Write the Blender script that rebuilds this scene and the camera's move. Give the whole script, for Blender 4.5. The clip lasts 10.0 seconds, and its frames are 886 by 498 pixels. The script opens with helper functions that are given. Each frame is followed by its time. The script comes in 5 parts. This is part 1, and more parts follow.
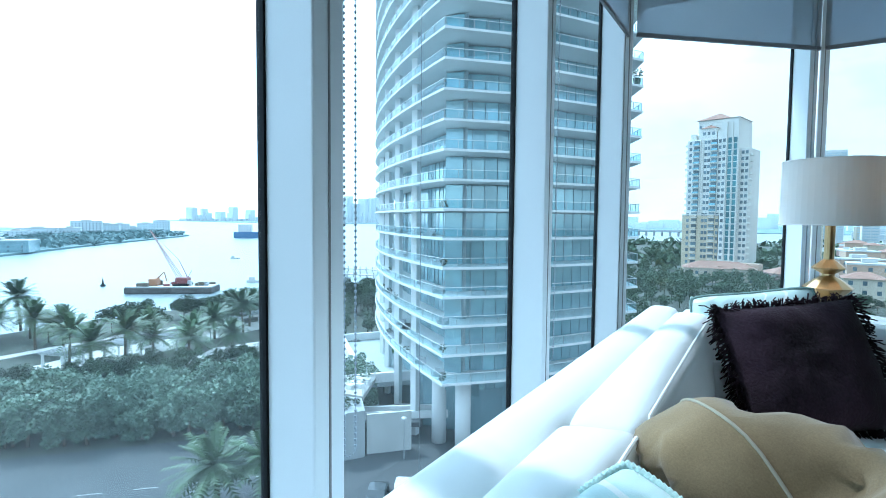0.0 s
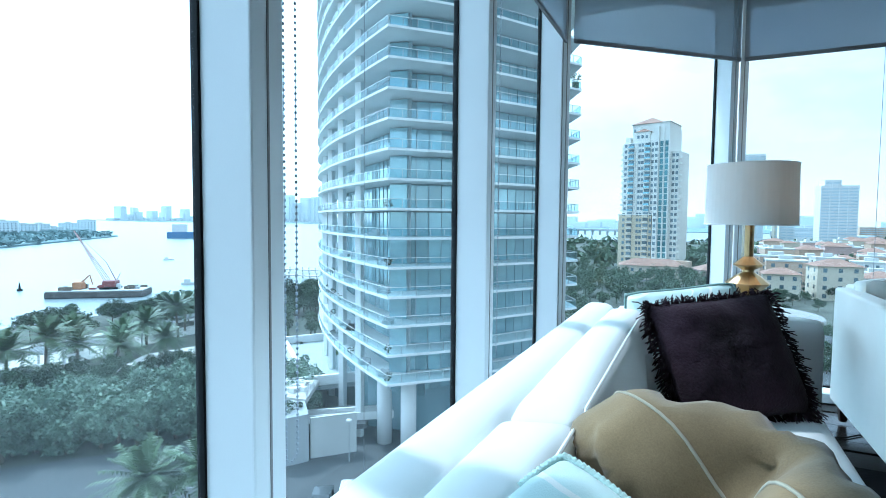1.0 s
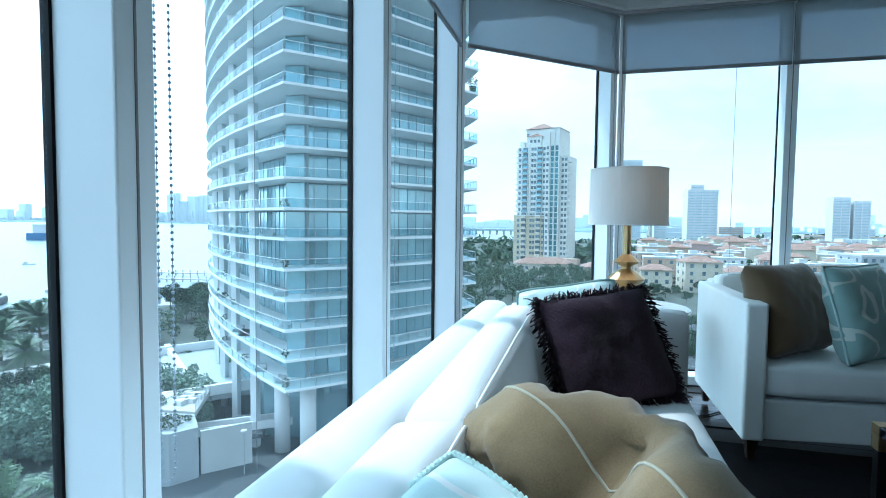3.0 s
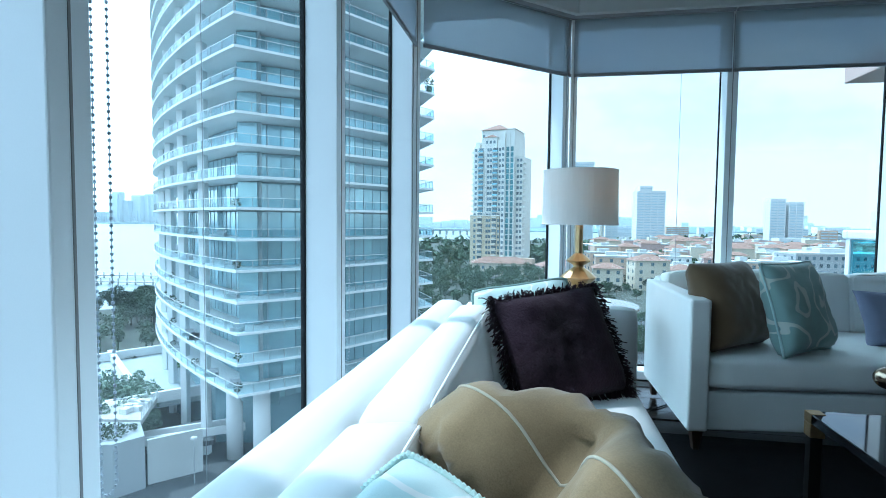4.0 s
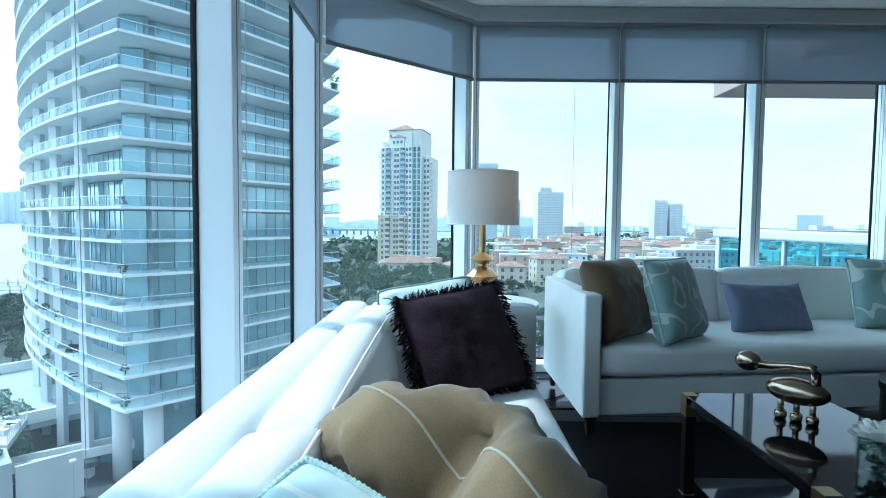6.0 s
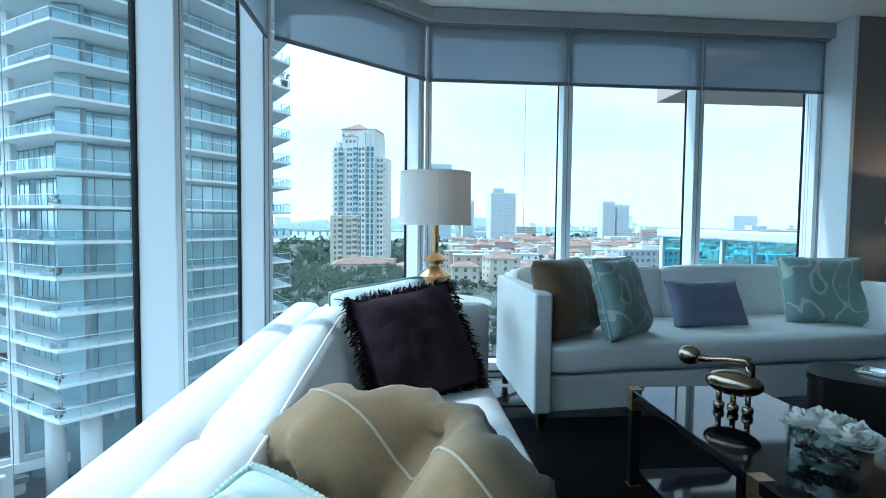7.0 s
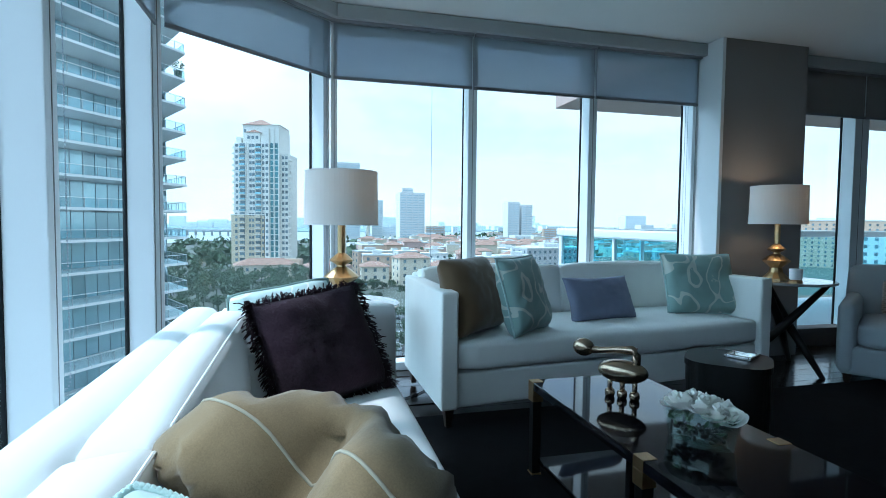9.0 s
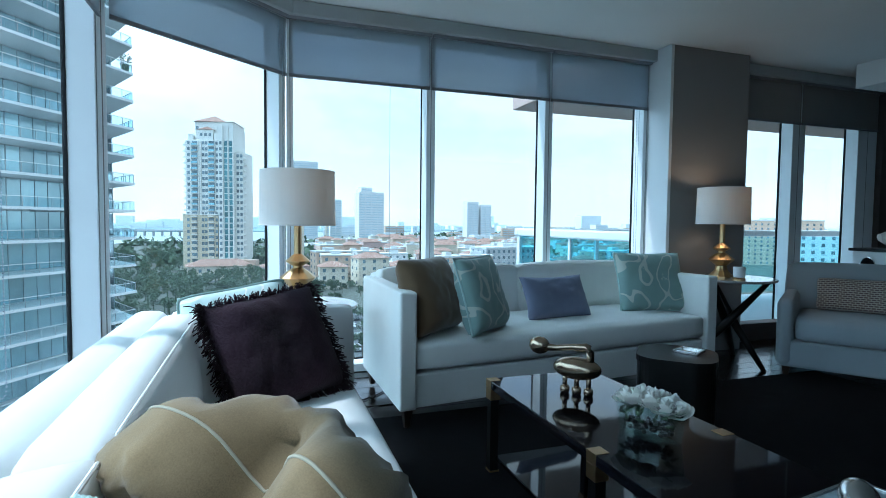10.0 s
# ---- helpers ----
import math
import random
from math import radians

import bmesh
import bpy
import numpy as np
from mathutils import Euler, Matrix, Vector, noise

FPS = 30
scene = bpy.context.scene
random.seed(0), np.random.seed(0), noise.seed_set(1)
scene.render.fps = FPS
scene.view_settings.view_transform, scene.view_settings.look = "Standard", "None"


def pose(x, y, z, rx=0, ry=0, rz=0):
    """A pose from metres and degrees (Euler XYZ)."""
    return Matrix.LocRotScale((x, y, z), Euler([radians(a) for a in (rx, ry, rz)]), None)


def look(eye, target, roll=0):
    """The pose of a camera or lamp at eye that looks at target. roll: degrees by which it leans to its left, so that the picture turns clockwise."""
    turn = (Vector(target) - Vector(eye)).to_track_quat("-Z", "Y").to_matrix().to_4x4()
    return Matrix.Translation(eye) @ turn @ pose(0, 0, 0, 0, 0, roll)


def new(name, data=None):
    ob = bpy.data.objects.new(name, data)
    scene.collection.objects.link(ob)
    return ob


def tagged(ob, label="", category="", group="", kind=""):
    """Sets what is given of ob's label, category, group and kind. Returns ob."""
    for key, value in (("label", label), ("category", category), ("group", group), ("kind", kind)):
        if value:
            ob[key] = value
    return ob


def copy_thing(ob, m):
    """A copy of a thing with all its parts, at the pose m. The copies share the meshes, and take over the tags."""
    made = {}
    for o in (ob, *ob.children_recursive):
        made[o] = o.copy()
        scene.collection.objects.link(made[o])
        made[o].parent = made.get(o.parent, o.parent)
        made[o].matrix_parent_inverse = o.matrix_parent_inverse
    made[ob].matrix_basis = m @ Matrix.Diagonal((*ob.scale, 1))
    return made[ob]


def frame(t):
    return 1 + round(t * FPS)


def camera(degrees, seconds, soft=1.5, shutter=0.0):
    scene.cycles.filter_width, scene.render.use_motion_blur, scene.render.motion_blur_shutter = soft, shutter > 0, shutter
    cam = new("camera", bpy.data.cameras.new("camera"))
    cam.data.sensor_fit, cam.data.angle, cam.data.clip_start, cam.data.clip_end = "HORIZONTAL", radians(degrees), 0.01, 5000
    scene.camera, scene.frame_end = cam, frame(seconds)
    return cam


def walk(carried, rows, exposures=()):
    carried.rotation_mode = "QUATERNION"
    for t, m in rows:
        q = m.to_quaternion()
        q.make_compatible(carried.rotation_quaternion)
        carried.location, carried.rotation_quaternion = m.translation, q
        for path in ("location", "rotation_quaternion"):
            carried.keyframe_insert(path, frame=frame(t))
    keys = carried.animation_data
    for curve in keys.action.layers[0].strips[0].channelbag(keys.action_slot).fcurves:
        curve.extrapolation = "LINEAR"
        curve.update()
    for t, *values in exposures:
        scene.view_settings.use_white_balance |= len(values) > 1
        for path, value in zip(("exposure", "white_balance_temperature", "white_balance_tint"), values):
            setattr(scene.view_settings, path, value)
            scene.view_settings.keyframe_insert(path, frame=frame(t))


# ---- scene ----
cam = camera(79.5, 10.0, soft=0.8)
PATH = [
    (0, (-0.05, -1.078, 1.096), (-1.09, 0.626, 0.983), 0.5),
    (0.5, (-0.046, -1.083, 1.098), (-0.996, 0.673, 0.985), 0.5),
    (1, (-0.043, -1.083, 1.099), (-0.901, 0.72, 0.986), 0.5),
    (1.5, (-0.041, -1.076, 1.098), (-0.805, 0.769, 0.987), 0.6),
    (2, (-0.038, -1.065, 1.096), (-0.713, 0.815, 0.985), 0.6),
    (2.5, (-0.034, -1.07, 1.099), (-0.623, 0.838, 0.989), 0.6),
    (4, (-0.026, -1.066, 1.098), (-0.378, 0.899, 0.991), 0.6),
    (4.5, (-0.022, -1.067, 1.098), (-0.284, 0.913, 0.992), 0.6),
    (5, (-0.019, -1.069, 1.099), (-0.193, 0.921, 0.994), 0.6),
    (5.5, (-0.016, -1.071, 1.1), (-0.108, 0.924, 0.995), 0.6),
    (7, (-0.007, -1.068, 1.098), (0.156, 0.923, 0.997), 0.6),
    (7.5, (-0.004, -1.071, 1.099), (0.246, 0.911, 0.998), 0.7),
    (8, (-0.001, -1.072, 1.099), (0.328, 0.898, 0.999), 0.7),
    (8.5, (0.002, -1.076, 1.101), (0.413, 0.879, 1.001), 0.6),
    (9, (0.005, -1.076, 1.101), (0.502, 0.859, 1.002), 0.6),
    (9.5, (0.009, -1.081, 1.103), (0.58, 0.833, 1.005), 0.6),
    (10, (0.011, -1.083, 1.104), (0.653, 0.809, 1.006), 0.6),
]
walk(cam, [(t, look(eye, target, roll)) for t, eye, target, roll in PATH],
     exposures=[(0.0, 1.86, 5200, 1), (5.0, 1.86, 5220, 1), (10.0, 1.79, 5290, 3)])

# ---- world and light ----
SUN_ELEV, SUN_AZ = radians(56), radians(286)   # azimuth clockwise from +y
world = bpy.data.worlds.new("world")
scene.world = world
world.use_nodes = True
wn, wl = world.node_tree.nodes, world.node_tree.links
wn.clear()
w_out = wn.new("ShaderNodeOutputWorld")
w_bg = wn.new("ShaderNodeBackground")
w_sky = wn.new("ShaderNodeTexSky")
w_sky.sky_type = "NISHITA"
w_sky.sun_disc = False
w_sky.sun_elevation, w_sky.sun_rotation = SUN_ELEV, SUN_AZ
w_sky.air_density, w_sky.dust_density, w_sky.ozone_density = 1.0, 0.6, 2.0
w_tc = wn.new("ShaderNodeTexCoord")
w_map = wn.new("ShaderNodeMapping")
w_map.inputs["Scale"].default_value = (1.0, 1.0, 2.6)
w_n = wn.new("ShaderNodeTexNoise")
w_n.inputs["Scale"].default_value, w_n.inputs["Detail"].default_value = 3.3, 8
w_n.inputs["Roughness"].default_value = 0.55
w_r = wn.new("ShaderNodeValToRGB")
w_r.color_ramp.elements[0].position, w_r.color_ramp.elements[1].position = 0.43, 0.57
w_r.color_ramp.elements[0].color = (0.56, 0.56, 0.56, 1)
w_mix = wn.new("ShaderNodeMixRGB")
wl.new(w_tc.outputs["Generated"], w_map.inputs[0])
wl.new(w_map.outputs[0], w_n.inputs["Vector"])
wl.new(w_n.outputs[0], w_r.inputs[0])
wl.new(w_r.outputs[0], w_mix.inputs[0])
wl.new(w_sky.outputs[0], w_mix.inputs[1])
wl.new(w_mix.outputs[0], w_bg.inputs[0])
w_bg.inputs[1].default_value = 0.10
wl.new(w_bg.outputs[0], w_out.inputs[0])

# the cloud veil is brightest round the hidden sun
w_dot, w_glow, w_cl = wn.new("ShaderNodeVectorMath"), wn.new("ShaderNodeMapRange"), wn.new("ShaderNodeMixRGB")
w_dot.operation = "DOT_PRODUCT"
w_dot.inputs[1].default_value = (math.sin(SUN_AZ) * math.cos(SUN_ELEV), math.cos(SUN_AZ) * math.cos(SUN_ELEV), math.sin(SUN_ELEV))
w_glow.interpolation_type = "SMOOTHSTEP"
w_glow.inputs["From Min"].default_value, w_glow.inputs["From Max"].default_value = 0.26, 0.84
w_cl.inputs[1].default_value, w_cl.inputs[2].default_value = (3.85, 3.85, 3.8, 1), (9.8, 10.9, 11.6, 1)
wl.new(w_tc.outputs["Generated"], w_dot.inputs[0])
wl.new(w_dot.outputs["Value"], w_glow.inputs["Value"])
wl.new(w_glow.outputs[0], w_cl.inputs[0])
wl.new(w_cl.outputs[0], w_mix.inputs[2])

sun = new("sun", bpy.data.lights.new("sun", "SUN"))
sun.data.energy, sun.data.angle, sun.data.color = 0.85, radians(2.5), (1.0, 0.97, 0.93)
sun_dir = Vector((math.sin(SUN_AZ) * math.cos(SUN_ELEV), math.cos(SUN_AZ) * math.cos(SUN_ELEV), math.sin(SUN_ELEV)))
sun.matrix_world = look(sun_dir * 100, (0, 0, 0))


# ---- materials ----
def mat(name, color, rough=0.6, metal=0.0, var=0.12, scale=6.0, bump=0.0, fine=80.0, spec=0.5, coat=0.0, sheen=0.0, rand=0.0, two=None):
    """Procedural surface: colour varied at two scales, with fine relief. rand: variation from piece to piece."""
    m = bpy.data.materials.new(name)
    m.use_nodes = True
    n, l = m.node_tree.nodes, m.node_tree.links
    b = n["Principled BSDF"]
    b.inputs["Roughness"].default_value, b.inputs["Metallic"].default_value = rough, metal
    b.inputs["Specular IOR Level"].default_value = spec
    b.inputs["Coat Weight"].default_value = coat
    b.inputs["Coat Roughness"].default_value = 0.05
    b.inputs["Sheen Weight"].default_value = sheen
    tc = n.new("ShaderNodeTexCoord")
    big = n.new("ShaderNodeTexNoise")
    big.inputs["Scale"].default_value, big.inputs["Detail"].default_value = scale, 5
    small = n.new("ShaderNodeTexNoise")
    small.inputs["Scale"].default_value, small.inputs["Detail"].default_value = fine, 3
    l.new(tc.outputs["Object"], big.inputs["Vector"])
    l.new(tc.outputs["Object"], small.inputs["Vector"])
    add = n.new("ShaderNodeMath")
    add.operation = "MULTIPLY_ADD"
    add.inputs[1].default_value = 0.35
    l.new(small.outputs[0], add.inputs[0])
    l.new(big.outputs[0], add.inputs[2])
    ramp = n.new("ShaderNodeMapRange")
    ramp.inputs["From Min"].default_value, ramp.inputs["From Max"].default_value = 0.4, 0.95
    l.new(add.outputs[0], ramp.inputs["Value"])
    mix = n.new("ShaderNodeMixRGB")
    c2 = two or tuple(c * (1 + var) for c in color)
    mix.inputs[1].default_value = (*[c * (1 - var) for c in color], 1)
    mix.inputs[2].default_value = (*c2, 1)
    l.new(ramp.outputs[0], mix.inputs[0])
    last = mix.outputs[0]
    if rand:
        oi = n.new("ShaderNodeObjectInfo")
        hs = n.new("ShaderNodeHueSaturation")
        mr = n.new("ShaderNodeMapRange")
        mr.inputs["To Min"].default_value, mr.inputs["To Max"].default_value = 1 - rand, 1 + rand
        l.new(oi.outputs["Random"], mr.inputs["Value"])
        l.new(mr.outputs[0], hs.inputs["Value"])
        l.new(last, hs.inputs["Color"])
        last = hs.outputs[0]
    l.new(last, b.inputs["Base Color"])
    if bump:
        bp = n.new("ShaderNodeBump")
        bp.inputs["Strength"].default_value, bp.inputs["Distance"].default_value = bump, 0.01
        l.new(add.outputs[0], bp.inputs["Height"])
        l.new(bp.outputs[0], b.inputs["Normal"])
    return m


def glass_mat(name, tint=(0.93, 0.97, 0.98), gloss=0.5, rough=0.0):
    """Clear sheet glass: passes light, with a gloss that grows towards grazing angles."""
    m = bpy.data.materials.new(name)
    m.use_nodes = True
    n, l = m.node_tree.nodes, m.node_tree.links
    n.clear()
    out, mix, tr, gl, fr = (n.new(k) for k in ("ShaderNodeOutputMaterial", "ShaderNodeMixShader", "ShaderNodeBsdfTransparent", "ShaderNodeBsdfGlossy", "ShaderNodeLayerWeight"))
    tr.inputs[0].default_value = (*tint, 1)
    gl.inputs["Roughness"].default_value = rough
    pw, ma = n.new("ShaderNodeMath"), n.new("ShaderNodeMath")
    pw.operation, ma.operation = "POWER", "MULTIPLY_ADD"
    pw.inputs[1].default_value = 4.0
    ma.inputs[1].default_value, ma.inputs[2].default_value = gloss, 0.02
    l.new(fr.outputs["Facing"], pw.inputs[0])
    l.new(pw.outputs[0], ma.inputs[0])
    l.new(ma.outputs[0], mix.inputs[0])
    l.new(tr.outputs[0], mix.inputs[1])
    l.new(gl.outputs[0], mix.inputs[2])
    l.new(mix.outputs[0], out.inputs[0])
    return m


def veiled(m, weight):
    """Gives a glass a thin translucent film that stands in for haze and veiling glare."""
    n, l = m.node_tree.nodes, m.node_tree.links
    out = n["Material Output"]
    clear = out.inputs[0].links[0].from_socket
    film, mix = n.new("ShaderNodeBsdfTranslucent"), n.new("ShaderNodeMixShader")
    film.inputs[0].default_value = (0.72, 0.90, 0.98, 1)
    mix.inputs[0].default_value = weight
    l.new(clear, mix.inputs[1])
    l.new(film.outputs[0], mix.inputs[2])
    l.new(mix.outputs[0], out.inputs[0])


def fabric_mat(name, color, var=0.08, weave=900.0, bump=0.25, rough=0.9, sheen=0.2):
    return mat(name, color, rough, 0, var, 5.0, bump, weave, 0.2, 0, sheen)


M_white_frame = mat("white_painted_aluminium", (0.78, 0.81, 0.83), 0.4, 0, 0.03, 3, 0.02, 300)
M_gasket = mat("black_rubber", (0.006, 0.0065, 0.008), 0.7, 0, 0.1, spec=0.15)
M_wall = mat("warm_grey_wall_paint", (0.25, 0.248, 0.25), 0.85, 0, 0.04, 2, 0.05, 250)
M_wall_white = mat("white_wall_paint", (0.78, 0.79, 0.80), 0.8, 0, 0.03, 2, 0.05, 250)
M_ceiling = mat("white_ceiling_paint", (0.82, 0.83, 0.83), 0.9, 0, 0.03, 1.5, 0.04, 200)
M_dark_wall = mat("dark_brown_wall", (0.06, 0.05, 0.047), 0.7, 0, 0.1, 2, 0.05, 250)
M_floor = mat("espresso_stained_wood", (0.018, 0.014, 0.012), 0.22, 0, 0.3, 5, 0.02, 90, 0.5, 0.2, rand=0.35)
M_rug = mat("black_wool_rug", (0.006, 0.006, 0.007), 0.95, 0, 0.3, 8, 0.6, 500, 0.1)
M_sofa = fabric_mat("white_woven_upholstery", (0.82, 0.84, 0.83), 0.03)
M_sofa_grey = fabric_mat("pale_grey_green_upholstery", (0.83, 0.85, 0.82), 0.04)
M_leg = mat("dark_walnut_leg", (0.03, 0.018, 0.012), 0.35, 0, 0.3, 10, 0.03, 60)
M_tan = mat("tan_velvet", (0.205, 0.146, 0.076), 0.85, 0, 0.45, 5.0, 0.10, 420, 0.2, 0, 0.25)
M_brown = fabric_mat("brown_velvet", (0.13, 0.085, 0.045), 0.15, 400, 0.2, 0.85, 0.4)
M_purple = fabric_mat("aubergine_coarse_weave", (0.028, 0.015, 0.023), 0.75, 130, 1.0, 0.9, 0.05)
M_lav = fabric_mat("lavender_blue_linen", (0.22, 0.24, 0.34), 0.08)
M_piping = fabric_mat("cream_piping", (0.36, 0.33, 0.25), 0.08)
M_shade = mat("white_linen_shade", (0.80, 0.78, 0.75), 0.85, 0, 0.03, 5, 0.1, 700)
M_brass = mat("aged_gilt_brass", (0.50, 0.35, 0.18), 0.32, 1.0, 0.15, 12, 0.03, 90)
M_bronze = mat("polished_bronze", (0.40, 0.31, 0.22), 0.22, 1.0, 0.15, 9, 0.02, 60)
M_lacquer = mat("black_lacquer", (0.004, 0.004, 0.006), 0.05, 0, 0.1, 4, 0, 50, 0.5, 0.0)
M_black_wood = mat("ebonised_wood", (0.005, 0.005, 0.005), 0.34, 0, 0.2, 7, 0.03, 60, 0.3)
M_silver = mat("tarnished_silver", (0.62, 0.62, 0.60), 0.2, 1.0, 0.1, 9, 0.02, 60)
M_glass = glass_mat("window_glass", (0.90, 0.965, 0.98), 0.12)
# added veil of haze over the view outdoors
veiled(M_glass, 0.012)
M_rail_glass = glass_mat("blue_tinted_rail_glass", (0.68, 0.91, 0.955), 0.3)
M_clear = glass_mat("clear_glass", (0.90, 0.95, 0.94), 0.12)
M_concrete = mat("painted_concrete", (0.62, 0.60, 0.57), 0.85, 0, 0.08, 0.8, 0.1, 30)


def blind_mat():
    m = mat("grey_screen_fabric", (0.31, 0.33, 0.345), 0.9, 0, 0.03, 3, 0.05, 900)
    n, l = m.node_tree.nodes, m.node_tree.links
    b, out = n["Principled BSDF"], n["Material Output"]
    tl, tp = n.new("ShaderNodeBsdfTranslucent"), n.new("ShaderNodeBsdfTransparent")
    tl.inputs[0].default_value = (0.17, 0.185, 0.205, 1)
    tp.inputs[0].default_value = (0.7, 0.75, 0.8, 1)
    ad, mx = n.new("ShaderNodeAddShader"), n.new("ShaderNodeMixShader")
    l.new(b.outputs[0], ad.inputs[0])
    l.new(tl.outputs[0], ad.inputs[1])
    mx.inputs[0].default_value = 0.33
    l.new(ad.outputs[0], mx.inputs[1])
    l.new(tp.outputs[0], mx.inputs[2])
    l.new(mx.outputs[0], out.inputs[0])
    return m


M_blind = blind_mat()


# ---- building helpers ----
def thing(name, label, category, at=(0, 0, 0), turn=0.0, group="", kind=""):
    ob = new(name)
    ob.empty_display_size = 0.1
    ob.matrix_basis = pose(*at, 0, 0, turn)
    return tagged(ob, label, category, group, kind)


def mesh_of(name, bm, material, smooth=False):
    me = bpy.data.meshes.new(name)
    bm.normal_update()
    bm.to_mesh(me)
    bm.free()
    me.materials.append(material)
    if smooth:
        me.polygons.foreach_set("use_smooth", [True] * len(me.polygons))
    return me


def part(name, bm, material, parent, label="", at=None, smooth=False):
    ob = new(name, mesh_of(name, bm, material, smooth))
    ob.parent = parent
    if at is not None:
        ob.matrix_basis = at
    return tagged(ob, label)


def solid(name, bm, material, label, category, kind="", smooth=False, group="", at=None):
    """A thing that is one mesh."""
    ob = new(name, mesh_of(name, bm, material, smooth))
    if at is not None:
        ob.matrix_basis = at
    return tagged(ob, label, category, group, kind)


def box(lo, hi, bevel=0.0, seg=2, bm=None):
    bm = bm or bmesh.new()
    c = [(a + b) / 2 for a, b in zip(lo, hi)]
    s = [abs(b - a) for a, b in zip(lo, hi)]
    made = bmesh.ops.create_cube(bm, size=1, matrix=Matrix.Translation(c) @ Matrix.Diagonal((*s, 1)))
    if bevel:
        edges = list({e for v in made["verts"] for e in v.link_edges})
        bmesh.ops.bevel(bm, geom=edges, offset=bevel, segments=seg, affect="EDGES", profile=0.5)
    return bm


def quickbox(bm, lo, hi, m=None):
    """A plain box added fast."""
    vs = []
    for x in (lo[0], hi[0]):
        for y in (lo[1], hi[1]):
            for z in (lo[2], hi[2]):
                v = Vector((x, y, z))
                vs.append(bm.verts.new(m @ v if m else v))
    for f in ((0, 1, 3, 2), (4, 6, 7, 5), (0, 4, 5, 1), (2, 3, 7, 6), (0, 2, 6, 4), (1, 5, 7, 3)):
        bm.faces.new([vs[i] for i in f])


def cyl(r1, r2, z0, z1, seg=24, bm=None, at=(0, 0)):
    bm = bm or bmesh.new()
    bmesh.ops.create_cone(bm, cap_ends=True, segments=seg, radius1=r1, radius2=r2, depth=z1 - z0, matrix=Matrix.Translation((at[0], at[1], (z0 + z1) / 2)))
    return bm


def rod(a, b, r1, r2=None, seg=10, bm=None):
    a, b = Vector(a), Vector(b)
    bm = bm or bmesh.new()
    d = b - a
    m = Matrix.Translation((a + b) / 2) @ d.to_track_quat("Z", "Y").to_matrix().to_4x4()
    bmesh.ops.create_cone(bm, cap_ends=True, segments=seg, radius1=r1, radius2=r1 if r2 is None else r2, depth=d.length, matrix=m)
    return bm


def lathe(profile, seg=32, bm=None, cap=True):
    """Turns (radius, height) pairs round the z axis."""
    bm = bm or bmesh.new()
    rings = []
    for r, z in profile:
        rings.append([bm.verts.new((r * math.cos(2 * math.pi * i / seg), r * math.sin(2 * math.pi * i / seg), z)) for i in range(seg)])
    for a, b in zip(rings, rings[1:]):
        for i in range(seg):
            bm.faces.new((a[i], a[(i + 1) % seg], b[(i + 1) % seg], b[i]))
    if cap:
        bm.faces.new(rings[0][::-1])
        bm.faces.new(rings[-1])
    return bm


def prism(poly, z0, z1, bm=None):
    bm = bm or bmesh.new()
    lo = [bm.verts.new((x, y, z0)) for x, y in poly]
    hi = [bm.verts.new((x, y, z1)) for x, y in poly]
    k = len(poly)
    for i in range(k):
        bm.faces.new((lo[i], lo[(i + 1) % k], hi[(i + 1) % k], hi[i]))
    bm.faces.new(lo[::-1])
    bm.faces.new(hi)
    return bm


def soft_slab(w, d, h, puff=0.02, edge=0.03, n=10, bm=None):
    """An upholstered slab: rounded edges, faces puffed out; centred in x and y, standing on z = 0."""
    bm = bm or bmesh.new()
    made = bmesh.ops.create_cube(bm, size=1)
    bmesh.ops.subdivide_edges(bm, edges=bm.edges[:], cuts=n, use_grid_fill=True)
    half = Vector((w / 2, d / 2, h / 2))
    for v in bm.verts:
        u = v.co * 2
        p = Vector((u.x * half.x, u.y * half.y, u.z * half.z))
        inner = Vector([max(-(hh - edge), min(hh - edge, c)) for c, hh in zip(p, half)])
        off = p - inner
        if off.length > 1e-9:
            m = max(abs(off.x), abs(off.y), abs(off.z))
            p = inner + off.normalized() * m
        bulge = [(1 - u.y ** 2) * (1 - u.z ** 2), (1 - u.x ** 2) * (1 - u.z ** 2), (1 - u.x ** 2) * (1 - u.y ** 2)]
        p += Vector([puff * b * c for b, c in zip(bulge, (u.x, u.y, u.z))])
        v.co = p + Vector((0, 0, half.z))
    return bm


# ---- the room ----
CEIL = 2.60
XA, YC = -0.76, 2.81            # inner faces of the two long window walls
CORNER_AB, CORNER_BC = Vector((XA, 1.985)), Vector((0.17, YC))
GLASS_OUT = 0.13                # glass stands this far outside the inner mullion face

floor = new("floor", mesh_of("floor", box((-0.95, -5.0, -0.25), (9.0, 2.98, -0.006)), M_floor))
tagged(floor, "dark espresso-stained plank floor with a soft shine", "floor", kind="structure")
ceiling = solid("ceiling", box((-0.95, -5.0, CEIL), (9.0, 2.98, CEIL + 0.25)), M_ceiling, "smooth white painted ceiling", "ceiling", "structure")


